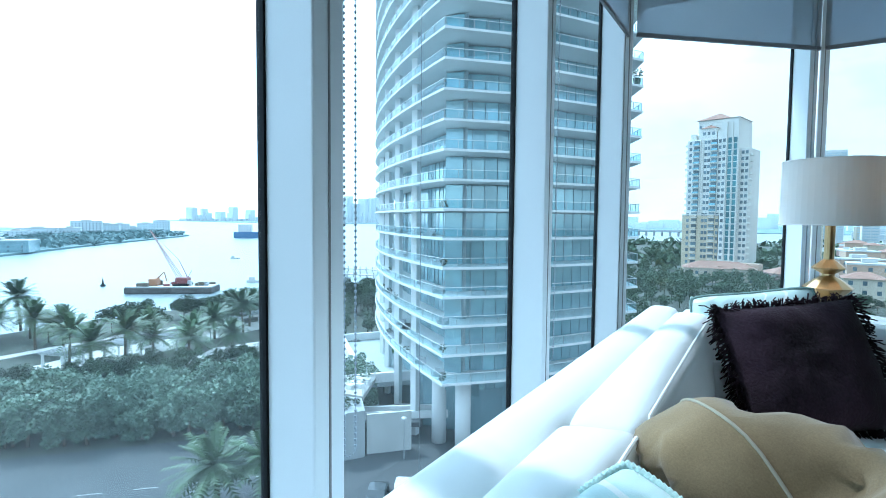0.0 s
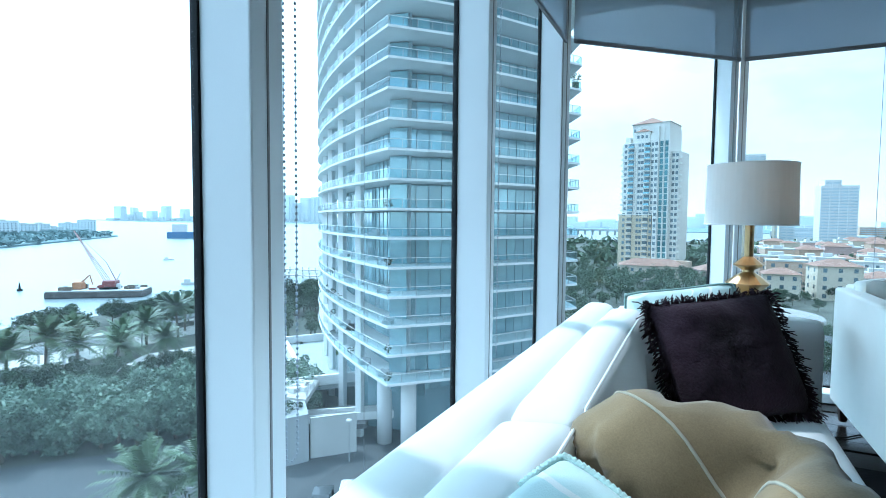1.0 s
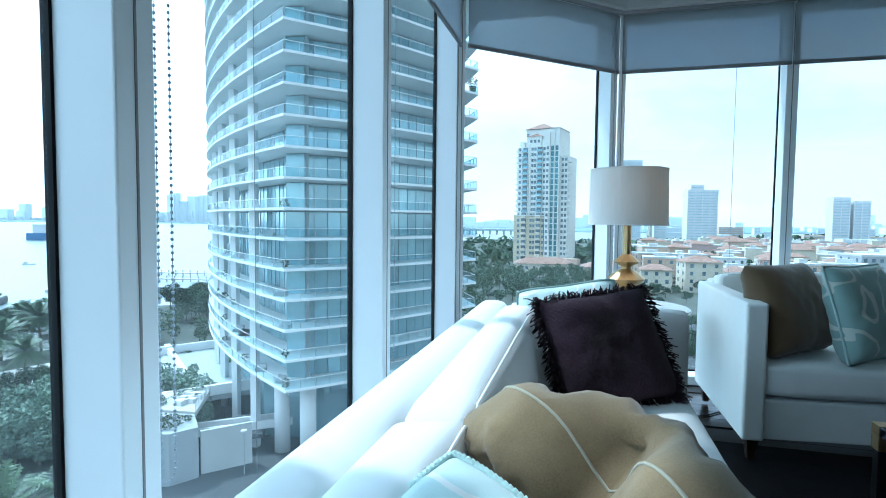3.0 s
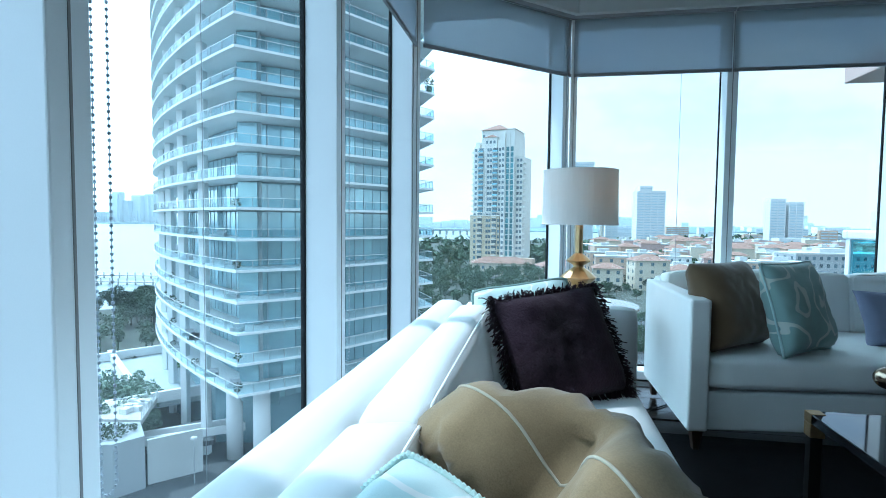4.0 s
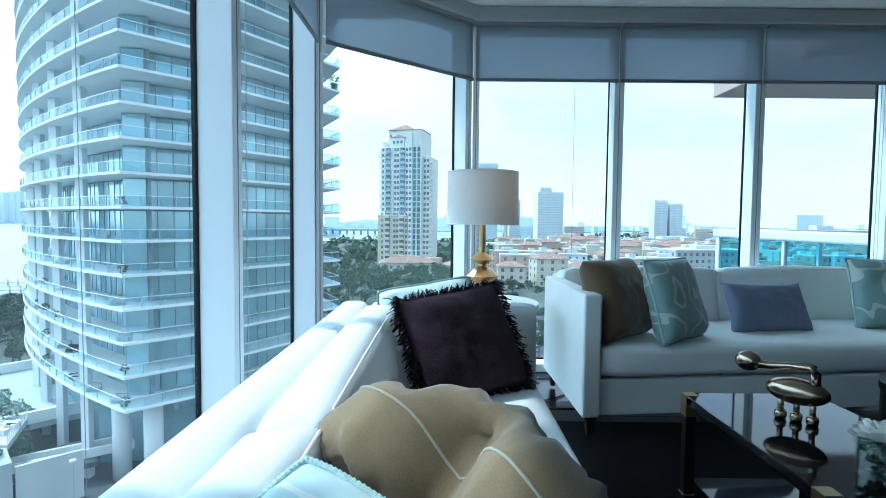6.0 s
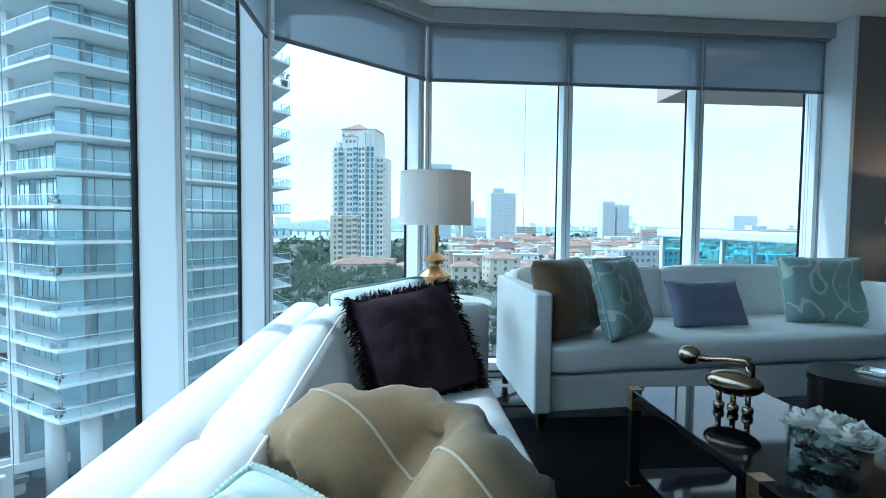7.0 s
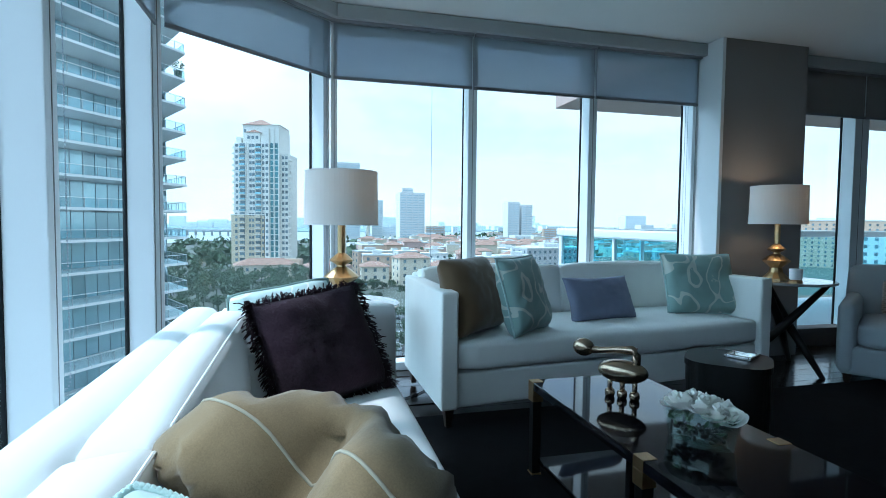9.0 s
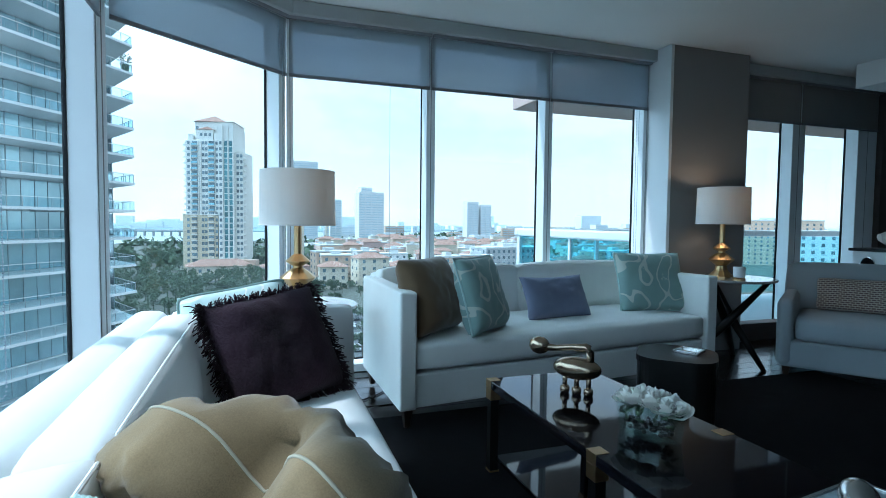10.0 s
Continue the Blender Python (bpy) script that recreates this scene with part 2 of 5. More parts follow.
def window_bay(name, a, b, mullions, label):
    """A glazed wall from a to b (room on its right-hand side going a to b): mullions, panes, sill and head."""
    a, b = Vector(a), Vector(b)
    ln = (b - a).length
    ang = math.degrees(math.atan2((b - a).y, (b - a).x))
    w = thing(name, label, "window", (a.x, a.y, 0), ang, kind="structure")
    g = GLASS_OUT
    part("window_sill", box((0, -0.02, 0.0), (ln, g + 0.06, 0.06), 0.006), M_white_frame, w)
    part("window_head", box((0, 0.0, 2.48), (ln, g + 0.06, CEIL), 0.004), M_white_frame, w)
    for i, (m0, m1) in enumerate(mullions):
        part("mullion", box((m0, 0.0, 0.06), (m1, g + 0.014, 2.48), 0.004), M_white_frame, w)
        part("groove", box(((m0 + m1) / 2 - 0.0025, -0.0015, 0.06), ((m0 + m1) / 2 + 0.0025, 0.01, 2.48)), M_wall, w)
    for (p0, p1), (q0, q1) in zip(mullions, mullions[1:]):
        pane = part("pane", box((p1, g, 0.06), (q0, g + 0.012, 2.48)), M_glass, w, "clear lightly tinted glass pane")
        pane.visible_shadow = False
        part("gasket", box((q0 - 0.006, g - 0.006, 0.06), (q0, g + 0.013, 2.48)), M_gasket, w, "black rubber gasket")
        part("gasket", box((p1, g - 0.008, 0.06), (q0 - 0.012, g + 0.016, 0.070)), M_gasket, w, "black rubber gasket")
    return w


# along +y the room lies on the right-hand side; bays are given so that local +y points outdoors
ms = [(-0.37 + 1.177 * k, -0.287 + 1.177 * k) for k in (-3, -2, -1, 0, 1)]
a_mull = [(y0 + 5.0, y1 + 5.0) for y0, y1 in ms] + [(1.975 + 5.0, 2.0 + 5.0)]
window_bay("window_1", (XA, -5.0), (XA, 1.985), [(0.0, 0.05)] + a_mull, "floor-to-ceiling glazed wall with white aluminium mullions")
lb = (CORNER_BC - CORNER_AB).length
window_bay("window_2", CORNER_AB, CORNER_BC, [(0.005, 0.05), (lb - 0.06, lb - 0.005)], "slanting floor-to-ceiling corner window with white frame")
window_bay("window_3", CORNER_BC, (3.25, YC), [(0.005, 0.05), (1.19 - 0.17, 1.26 - 0.17), (2.20 - 0.17, 2.27 - 0.17), (3.0, 3.07)], "floor-to-ceiling glazed wall behind the sofa")

column = solid("wall_column", box((3.25, 2.56, 0), (4.08, 2.98, CEIL)), M_wall, "warm grey painted structural column", "wall", "structure")
solid("wall_south", box((-0.95, -5.2, 0), (9.2, -5.0, CEIL)), M_wall, "plain warm grey painted wall", "wall", "structure")
solid("wall_east", box((9.0, -5.0, 0), (9.2, 2.98, CEIL)), M_dark_wall, "dark brown painted wall", "wall", "structure")
window_bay("window_4", (4.08, YC), (6.15, YC), [(0.0, 0.05), (0.86, 1.03), (1.78, 2.06)], "sliding balcony doors with aluminium frames")
solid("door_sill", box((4.09, YC - 0.03, 0.0), (6.14, YC + 0.125, 0.165), 0.006), M_dark_wall, "dark brown raised door sill", "sill", "structure")
solid("wall_north", box((6.153, 2.76, 0), (9.0, 2.98, CEIL)), M_dark_wall, "dark brown painted wall", "wall", "structure")


# ---- floor boards and rug ----
plank = mesh_of("plank", box((0, 0, -0.02), (1.8, 0.118, 0.0), 0.002, 1), M_floor)
for i in range(36):
    for j in range(4):
        x0 = -0.9 + j * 1.803 - (i * 0.73) % 1.8 + 0.9
        y0 = -0.6 + i * 0.12
        if y0 + 0.12 > 2.78 or x0 < -0.74:
            continue
        p = new("plank", plank)
        p.parent = floor
        p.location = (x0, y0, 0.0)
solid("rug", box((0.42, -2.6, 0.0), (3.98, 1.80, 0.014), 0.006), M_rug, "large black wool rug on the dark floor", "rug")
# thin white sheet added over the column's window-side face
solid("column_side_sheet", box((3.215, 2.545, 0.0), (3.247, 2.808, CEIL - 0.002), 0.004), M_wall_white, "thin white sheet over the column's window-side face", "wall", "structure")
solid("soffit", box((5.2, 0.6, 2.38), (9.0, 2.42, CEIL - 0.002), 0.006), M_ceiling, "white boxed-in ceiling soffit", "ceiling", "structure")


# ---- blinds, pelmets and bead chains ----
def tube(points, r, seg=6, closed=False, bm=None):
    """A round tube along points."""
    bm = bm or bmesh.new()
    pts = [Vector(p) for p in points]
    n = len(pts)
    rings = []
    for i, p in enumerate(pts):
        q0 = pts[(i - 1) % n] if closed or i else pts[0]
        q1 = pts[(i + 1) % n] if closed or i < n - 1 else pts[-1]
        d = (q1 - q0).normalized()
        s = d.cross(Vector((0.13, 0.27, 0.95))).normalized()
        u = d.cross(s)
        rr = r(i / max(1, n - 1)) if callable(r) else r
        rings.append([bm.verts.new(p + rr * (math.cos(2 * math.pi * k / seg) * s + math.sin(2 * math.pi * k / seg) * u)) for k in range(seg)])
    for i in range(n if closed else n - 1):
        a, b = rings[i], rings[(i + 1) % n]
        for k in range(seg):
            bm.faces.new((a[k], a[(k + 1) % seg], b[(k + 1) % seg], b[k]))
    if not closed:
        bm.faces.new(rings[0][::-1])
        bm.faces.new(rings[-1])
    return bm


def blind(a, b, s0, s1, low, inset=0.014):
    """A roller blind let down to the height low, over the stretch s0 to s1 of the wall from a to b."""
    a, b = Vector(a), Vector(b)
    ang = math.degrees(math.atan2((b - a).y, (b - a).x))
    t = thing("roller_blind", "grey screen-fabric roller blind drawn part way down", "blind", (a.x, a.y, 0), ang, "roller blinds")
    part("fabric", box((s0, -inset - 0.0012, low + 0.02), (s1, -inset, 2.49)), M_blind, t, "translucent grey screen fabric")
    part("bottom_bar", box((s0, -inset - 0.010, low), (s1, -inset + 0.006, low + 0.024), 0.004), M_bar, t, "dark grey bottom bar")
    part("roller", rod((s0, -inset - 0.03, 2.505), (s1, -inset - 0.03, 2.505), 0.024), M_bar, t)
    return t


M_bar = mat("grey_aluminium_bar", (0.22, 0.23, 0.25), 0.5, 0.3, 0.05)
M_pelmet = mat("pale_grey_pelmet", (0.40, 0.42, 0.43), 0.6, 0, 0.04)
A0, A1, B1, C1 = (XA, -5.0), (XA, 1.985), CORNER_BC, (3.25, YC)
for k in range(-3, 2):
    blind(A0, A1, 5.0 - 0.325 + 1.177 * k + 0.01, 5.0 - 0.325 + 1.177 * (k + 1) - 0.01 - (0.02 if k == 1 else 0), 2.1)
blind(A1, B1, 0.06, lb - 0.012, 2.1)
for s0, s1 in ((0.022, 1.04), (1.055, 2.06), (2.075, 3.03)):
    blind(B1, C1, s0, s1, 2.1)
# door blinds: the balcony slab's shade put into a darker, opaque fabric
M_blind = mat("shaded_blind_fabric", (0.24, 0.235, 0.23), 0.9, 0, 0.04, 3, 0.05, 900)
for s0, s1 in ((0.02, 0.94), (0.955, 2.04)):
    blind((4.08, YC), (6.15, YC), s0, s1, 2.1)


def pelmet(a, b, e0, e1):
    a, b = Vector(a), Vector(b)
    ang = math.degrees(math.atan2((b - a).y, (b - a).x))
    ln = (b - a).length
    bm = box((e0, -0.10, 2.50), (ln + e1, -0.004, CEIL - 0.002), 0.008)
    solid("pelmet", bm, M_pelmet, "pale grey blind pelmet under the ceiling", "pelmet", "structure", at=pose(a.x, a.y, 0, 0, 0, ang))


pelmet(A0, A1, 0, -0.045)
pelmet(A1, B1, 0.0, 0.0)
pelmet(B1, C1, 0.04, 0.0)
pelmet((4.08, YC), (6.15, YC), 0.002, 0)

M_bead = mat("grey_plastic_bead", (0.28, 0.34, 0.40), 0.4)


def bead(bm, c, r, seg=6):
    """A small round bead added fast."""
    c = Vector(c)
    top, low = bm.verts.new(c + Vector((0, 0, r))), bm.verts.new(c - Vector((0, 0, r)))
    rows = [[bm.verts.new(c + Vector((r * k * math.cos(2 * math.pi * i / seg), r * k * math.sin(2 * math.pi * i / seg), r * h))) for i in range(seg)] for k, h in ((0.8, 0.6), (0.8, -0.6))]
    for i in range(seg):
        j = (i + 1) % seg
        bm.faces.new((rows[0][i], rows[0][j], top))
        bm.faces.new((rows[1][i], rows[1][j], rows[0][j], rows[0][i]))
        bm.faces.new((rows[1][j], rows[1][i], low))


def chain(x, y, z0, dy):
    bm = bmesh.new()
    for s in (-dy, dy):
        z = z0
        while z < 2.47:
            bead(bm, (s, 0, z), 0.0036)
            z += 0.0125
        rod((s, 0, z0), (s, 0, 2.47), 0.0008, seg=4, bm=bm)
    for k in range(7):
        a = math.pi * k / 6
        bead(bm, (dy * math.cos(a), 0, z0 - dy * math.sin(a)), 0.0028)
    ang = 90 if x < -0.5 else 0
    solid("bead_chain", bm, M_bead, "grey beaded blind pull chain loop", "chain", group="blind chains", at=pose(x, y, 0, 0, 0, ang))


chain(XA - 0.012, -0.257, 0.62, 0.017)
chain(XA - 0.03, 0.985, 0.55, 0.03)
chain(0.135, YC - 0.062, 0.5, 0.012)
chain(3.10, YC - 0.012, 0.5, 0.012)


# ---- upholstery ----
def pillow_mesh(w, h, t, n=22, sag=0.0, pinch=0.05, wrinkle=0.006, seed=0.0, chop=0.0, rc=0.05, full=1):
    """A filled cushion, upright in the x-z plane with its thickness along y, standing on z = 0."""
    bm = bmesh.new()
    grid = {}
    for side in (-1, 1):
        for i in range(n + 1):
            for j in range(n + 1):
                u, v = -1 + 2 * i / n, -1 + 2 * j / n
                edge = i in (0, n) or j in (0, n)
                if edge and side == 1:
                    grid[side, i, j] = grid[-1, i, j]
                    continue
                th = t / 2 * max(0.0, (1 - u ** 4) * (1 - v ** 4)) ** 0.5 * (1 - 0.18 * v)
                px = u * w / 2 * (1 - pinch * (1 - v * v) * (0.6 + 0.4 * abs(u)))
                pz = v * h / 2 * (1 - pinch * (1 - u * u))
                pz -= sag * (1 - u * u) * (v + 1) / 2
                px *= 1 - rc * u * u * v * v * v * v
                pz *= 1 - rc * v * v * u * u * u * u
                dent = math.exp(-abs((u - 0.10) / 0.24) ** 1.5) * ((v + 1) / 2) ** 1.5
                if chop and side == full:
                    dent *= max(0.0, (v - 0.72) / 0.28)
                pz -= chop * dent
                th *= 1 - min(0.6, 4.5 * chop) * dent
                q = Vector((px * 9 + seed, pz * 9, side * 3.0))
                th += 0.6 * wrinkle * noise.noise(q * 0.6) + 0.7 * wrinkle * (abs(noise.noise(q * 0.9 + Vector((4, 1, 2)))) - 0.2) * (0 if edge else 1) + 0.5 * wrinkle * noise.noise(q) * (0 if edge else 1) + 0.5 * wrinkle * noise.noise(q * 3.1) * (0 if edge else 1)
                grid[side, i, j] = bm.verts.new((px, side * th, pz + h / 2))
        for i in range(n):
            for j in range(n):
                f = [grid[side, i, j], grid[side, i + 1, j], grid[side, i + 1, j + 1], grid[side, i, j + 1]]
                bm.faces.new(f if side == -1 else f[::-1])
    rim = [grid[-1, i, 0] for i in range(n)] + [grid[-1, n, j] for j in range(n)] + [grid[-1, i, n] for i in range(n, 0, -1)] + [grid[-1, 0, j] for j in range(n, 0, -1)]
    return bm, [v.co.copy() for v in rim]


def cushion(label, material, at, turn, lean, w, h, t, piping=None, braid=False, roll=0.0, sag=0.0, seed=0.0, wrinkle=0.014, pinch=0.07, r=0.004, chop=0.0, rc=0.09):
    """A cushion leaning back by lean degrees on its lower edge. at: the middle of the lower edge."""
    c = thing("cushion", label, "cushion", at, 0)
    c.matrix_basis = pose(*at, 0, 0, turn) @ pose(0, 0, 0, -lean, 0, 0) @ pose(0, 0, 0, 0, roll, 0)
    bm, rim = pillow_mesh(w, h, t, 26, sag, pinch, wrinkle, seed, chop, rc)
    part("cover", bm, material, c, smooth=True)
    if piping and not braid:
        part("piping", tube(rim, r, 6, True), piping, c, smooth=True)
    if piping and braid:
        b2 = bmesh.new()
        n = len(rim)
        for k in range(n * 2):
            p, q = rim[(k // 2) % n], rim[(k // 2 + 1) % n]
            mpt = p.lerp(q, 0.5 * (k % 2))
            d = (q - p).normalized()
            tube([mpt - d * 0.008 + Vector((0, 0.006, 0.0)), mpt + d * 0.008 - Vector((0, 0.006, 0))], 0.005, 6, bm=b2)
        part("braid", b2, piping, c, "twisted braid edging", smooth=True)
    return c, rim


def scroll_mat(name, ground, line):
    """Teal brocade with meandering pale scrolls and blossoms."""
    m = fabric_mat(name, ground, 0.06, 500, 0.2, 0.6, 0.3)
    n, l = m.node_tree.nodes, m.node_tree.links
    b = n["Principled BSDF"]
    base = b.inputs["Base Color"].links[0].from_socket
    tc = n.new("ShaderNodeTexCoord")
    no = n.new("ShaderNodeTexNoise")
    no.inputs["Scale"].default_value, no.inputs["Detail"].default_value, no.inputs["Distortion"].default_value = 3.6, 0.0, 1.6
    rp = n.new("ShaderNodeValToRGB")
    e = rp.color_ramp.elements
    e[0].position, e[0].color = 0.452, (0, 0, 0, 1)
    e[1].position, e[1].color = 0.458, (1, 1, 1, 1)
    for ps, v in ((0.512, 1), (0.518, 0)):
        k = e.new(ps)
        k.color = (v, v, v, 1)
    vo = n.new("ShaderNodeTexVoronoi")
    vo.inputs["Scale"].default_value = 4.6
    rv = n.new("ShaderNodeValToRGB")
    rv.color_ramp.elements[0].position, rv.color_ramp.elements[0].color = 0.20, (1, 1, 1, 1)
    rv.color_ramp.elements[1].position, rv.color_ramp.elements[1].color = 0.22, (0, 0, 0, 1)
    wob = n.new("ShaderNodeTexNoise")
    wob.inputs["Scale"].default_value = 26
    ad = n.new("ShaderNodeMath")
    ad.operation = "MULTIPLY_ADD"
    ad.inputs[1].default_value = 0.25
    for node in (no, vo, wob):
        l.new(tc.outputs["Object"], node.inputs["Vector"])
    l.new(wob.outputs[0], ad.inputs[0])
    l.new(vo.outputs["Distance"], ad.inputs[2])
    sh = n.new("ShaderNodeMath")
    sh.operation = "SUBTRACT"
    sh.inputs[1].default_value = 0.12
    l.new(ad.outputs[0], sh.inputs[0])
    l.new(sh.outputs[0], rv.inputs[0])
    l.new(no.outputs[0], rp.inputs[0])
    mxx = n.new("ShaderNodeMath")
    mxx.operation = "MAXIMUM"
    l.new(rp.outputs[0], mxx.inputs[0])
    l.new(rv.outputs[0], mxx.inputs[1])
    mi = n.new("ShaderNodeMixRGB")
    l.new(mxx.outputs[0], mi.inputs[0])
    l.new(base, mi.inputs[1])
    mi.inputs[2].default_value = (*line, 1)
    l.new(mi.outputs[0], b.inputs["Base Color"])
    return m


M_green = scroll_mat("teal_brocade", (0.27, 0.39, 0.36), (0.56, 0.60, 0.53))
M_green_pale = scroll_mat("pale_aqua_brocade", (0.58, 0.71, 0.69), (0.80, 0.81, 0.78))
M_braid_pale = fabric_mat("pale_aqua_braid", (0.50, 0.66, 0.63), 0.2, 300, 0.4)
M_braid = fabric_mat("aqua_braid", (0.27, 0.38, 0.35), 0.2, 300, 0.4)


def leg(parent, x, y, h=0.11, r=0.026):
    b = bmesh.new()
    bmesh.ops.create_cone(b, cap_ends=True, segments=4, radius1=r * 0.75, radius2=r * 1.4, depth=h, matrix=Matrix.Translation((x, y, h / 2)) @ Matrix.Rotation(math.pi / 4, 4, "Z"))
    part("leg", b, M_leg, parent, "tapered dark wood leg")


# white sofa along the window wall; its local x runs along the wall, y towards the wall
SL = 2.36
s1 = thing("sofa", "long white upholstered sofa beside the window wall", "sofa", (0.35, -1.05, 0), 90)
part("base", box((0.0, 0.03, 0.10), (SL, 0.78, 0.31), 0.02, 3), M_sofa, s1, smooth=True)
bk = bmesh.new()
prof = [(0.70, 0.10), (0.70, 0.60), (0.70, 0.70), (0.705, 0.722), (0.716, 0.735), (0.735, 0.741), (0.765, 0.743), (0.795, 0.742), (0.813, 0.735), (0.824, 0.72), (0.828, 0.69), (0.828, 0.58), (0.82, 0.10)]
ringa = []
for xx in (0.0, 0.012, 0.03, 0.5, 1.0, 1.5, 2.0, 2.2, SL - 0.03, SL - 0.012, SL):
    k = 0.80 if xx in (0.0, SL) else (0.94 if xx in (0.012, SL - 0.012) else 1.0)
    ringa.append([bk.verts.new((xx, 0.762 + (yy - 0.762) * k, 0.10 + (zz - 0.10) * (0.93 + 0.07 * k))) for yy, zz in prof])
for a, b in zip(ringa, ringa[1:]):
    for i in range(len(prof)):
        bk.faces.new((a[i], b[i], b[(i + 1) % len(prof)], a[(i + 1) % len(prof)]))
bk.faces.new(ringa[0])
bk.faces.new(ringa[-1][::-1])
part("backrest", bk, M_sofa, s1, smooth=True)
seat = soft_slab(SL - 0.13, 0.72, 0.16, 0.012, 0.035, 14)
part("seat", seat, M_sofa, s1, "bench seat cushion", pose(SL / 2 - 0.05, 0.30 + 0.05, 0.30), True)
for (y0, y1) in ((0.05, 0.885), (0.895, 2.235)):
    bm = soft_slab(y1 - y0, 0.15, 0.335, 0.020, 0.036, 16)
    bc = part("back_cushion", bm, M_sofa, s1, "boxed back cushion with piped seams", pose((y0 + y1) / 2, 0.597, 0.418, -7, 0, 0), True)
    w, h, d = y1 - y0, 0.335, 0.15
    for yy in (-d / 2 + 0.003,):
        loop = [(-w / 2 + 0.02, yy, 0.02), (w / 2 - 0.02, yy, 0.02), (w / 2 - 0.012, yy, 0.05), (w / 2 - 0.012, yy, h - 0.04), (w / 2 - 0.05, yy, h - 0.006), (0, yy, h - 0.002), (-w / 2 + 0.05, yy, h - 0.006), (-w / 2 + 0.012, yy, h - 0.04), (-w / 2 + 0.012, yy, 0.05)]
        part("seam", tube(loop, 0.0035, 6, True), M_sofa, bc)
arm = soft_slab(0.10, 0.72, 0.635, 0.004, 0.022, 10)
part("arm", arm, M_sofa, s1, at=pose(SL - 0.05, 0.325, 0.105), smooth=True)
for x in (0.08, SL - 0.08):
    for y in (0.06, 0.74):
        leg(s1, x, y, 0.10)

# grey-green sofa in front of the glazed wall
S2L, S2D = 2.40, 0.93
s2 = thing("sofa", "pale grey-green upholstered sofa with straight arms and back", "sofa", (0.68, 1.564, 0.014), 6.7)
ARM = 0.098


def arm_block(x0, x1, skew, zt):
    bm = prism([(x0, 0), (x1, 0), (x1 + skew, S2D), (x0 + skew, S2D)], 0.10, zt)
    bmesh.ops.bevel(bm, geom=bm.edges[:], offset=0.014, segments=3, affect="EDGES", profile=0.5)
    return bm


part("arm", arm_block(0, ARM, 0.085, 0.728), M_sofa_grey, s2)
part("arm", arm_block(S2L - ARM, S2L, 0.0, 0.735), M_sofa_grey, s2)
part("base", box((ARM + 0.002, 0.03, 0.10), (S2L - ARM - 0.002, S2D - 0.02, 0.285), 0.012, 3), M_sofa_grey, s2)
part("seat", soft_slab(S2L - 2 * ARM - 0.01, 0.70, 0.165, 0.012, 0.04, 16), M_sofa_grey, s2, "long bench seat cushion", pose(S2L / 2, 0.36, 0.293), True)
part("backrest", box((ARM + 0.03, S2D - 0.12, 0.285), (S2L - ARM - 0.002, S2D - 0.005, 0.75), 0.02, 3), M_sofa_grey, s2)
half = (S2L - 2 * ARM) / 2
for k in (0, 1):
    w = half - 0.05 if k == 0 else half - 0.01
    x = ARM + 0.05 + w / 2 if k == 0 else ARM + half + w / 2 + 0.003
    bc = part("back_cushion", soft_slab(w, 0.16, 0.36, 0.02, 0.035, 12), M_sofa_grey, s2, "", pose(x, 0.765, 0.43, -7, 0, 0), True)
    lp = [(-w / 2 + 0.01, -0.076, 0.03), (-w / 2 + 0.01, -0.076, 0.33), (-w / 2 + 0.04, -0.076, 0.352), (w / 2 - 0.04, -0.076, 0.352), (w / 2 - 0.01, -0.076, 0.33), (w / 2 - 0.01, -0.076, 0.03)]
    part("seam", tube(lp, 0.003, 6), M_sofa_grey, bc)
for x in (0.06, S2L - 0.06):
    for y in (0.05, S2D - 0.07):
        leg(s2, x + (0.07 if x < 1 and y > 0.5 else 0), y, 0.10)

# cushions on the white sofa
cushion("tan velvet cushion with cream piping, dented along its top", M_tan, (0.072, -0.222, 0.462), -49, -22, 0.53, 0.395, 0.265, M_piping, seed=2.0, wrinkle=0.060, r=0.0027, chop=0.12, pinch=0.02, rc=0.20)
cushion("pale aqua brocade cushion with braided edge on the white sofa", M_green_pale, (-0.225, -0.80, 0.572), 12, 62, 0.44, 0.44, 0.11, M_braid_pale, True, roll=40, seed=4.0)
pu, rim = cushion("dark aubergine woven cushion with a long ragged fringe", M_purple, (0.12, 0.835, 0.462), 30, 25, 0.45, 0.41, 0.15, None, seed=1.0, pinch=0.03, roll=-6, rc=0.0)
fr = bmesh.new()
rng = random.Random(5)
ctr = Vector((0, 0, 0.2))
for k in range(len(rim)):
    p, q = rim[k], rim[(k + 1) % len(rim)]
    for i in range(10):
        a = p.lerp(q, rng.random())
        out = (a - ctr)
        out = Vector((out.x if abs(out.x) > 0.19 else 0, 0, out.z if abs(out.z) > 0.17 else 0)).normalized()
        tip = a + out * rng.uniform(0.016, 0.040) + Vector((rng.uniform(-.014, .014), rng.uniform(-.03, .01), rng.uniform(-.034, -.006)))
        mid = a.lerp(tip, 0.5) + Vector((rng.uniform(-.006, .006), rng.uniform(-.008, .008), rng.uniform(-.002, .008)))
        tube([a - out * 0.014, mid, tip], 0.0023, 3, bm=fr)
part("fringe", fr, M_purple, pu, "ragged dark thread fringe")
cushion("pale aqua brocade cushion with corded edge behind the dark one", M_green_pale, (-0.03, 1.06, 0.47), 9, 12, 0.42, 0.395, 0.14, M_braid, True, roll=-9, seed=9.0)
cushion("small white linen cushion tucked behind the dark one", M_sofa, (-0.13, 0.80, 0.46), 35, 12, 0.24, 0.20, 0.07, None, seed=3.0)


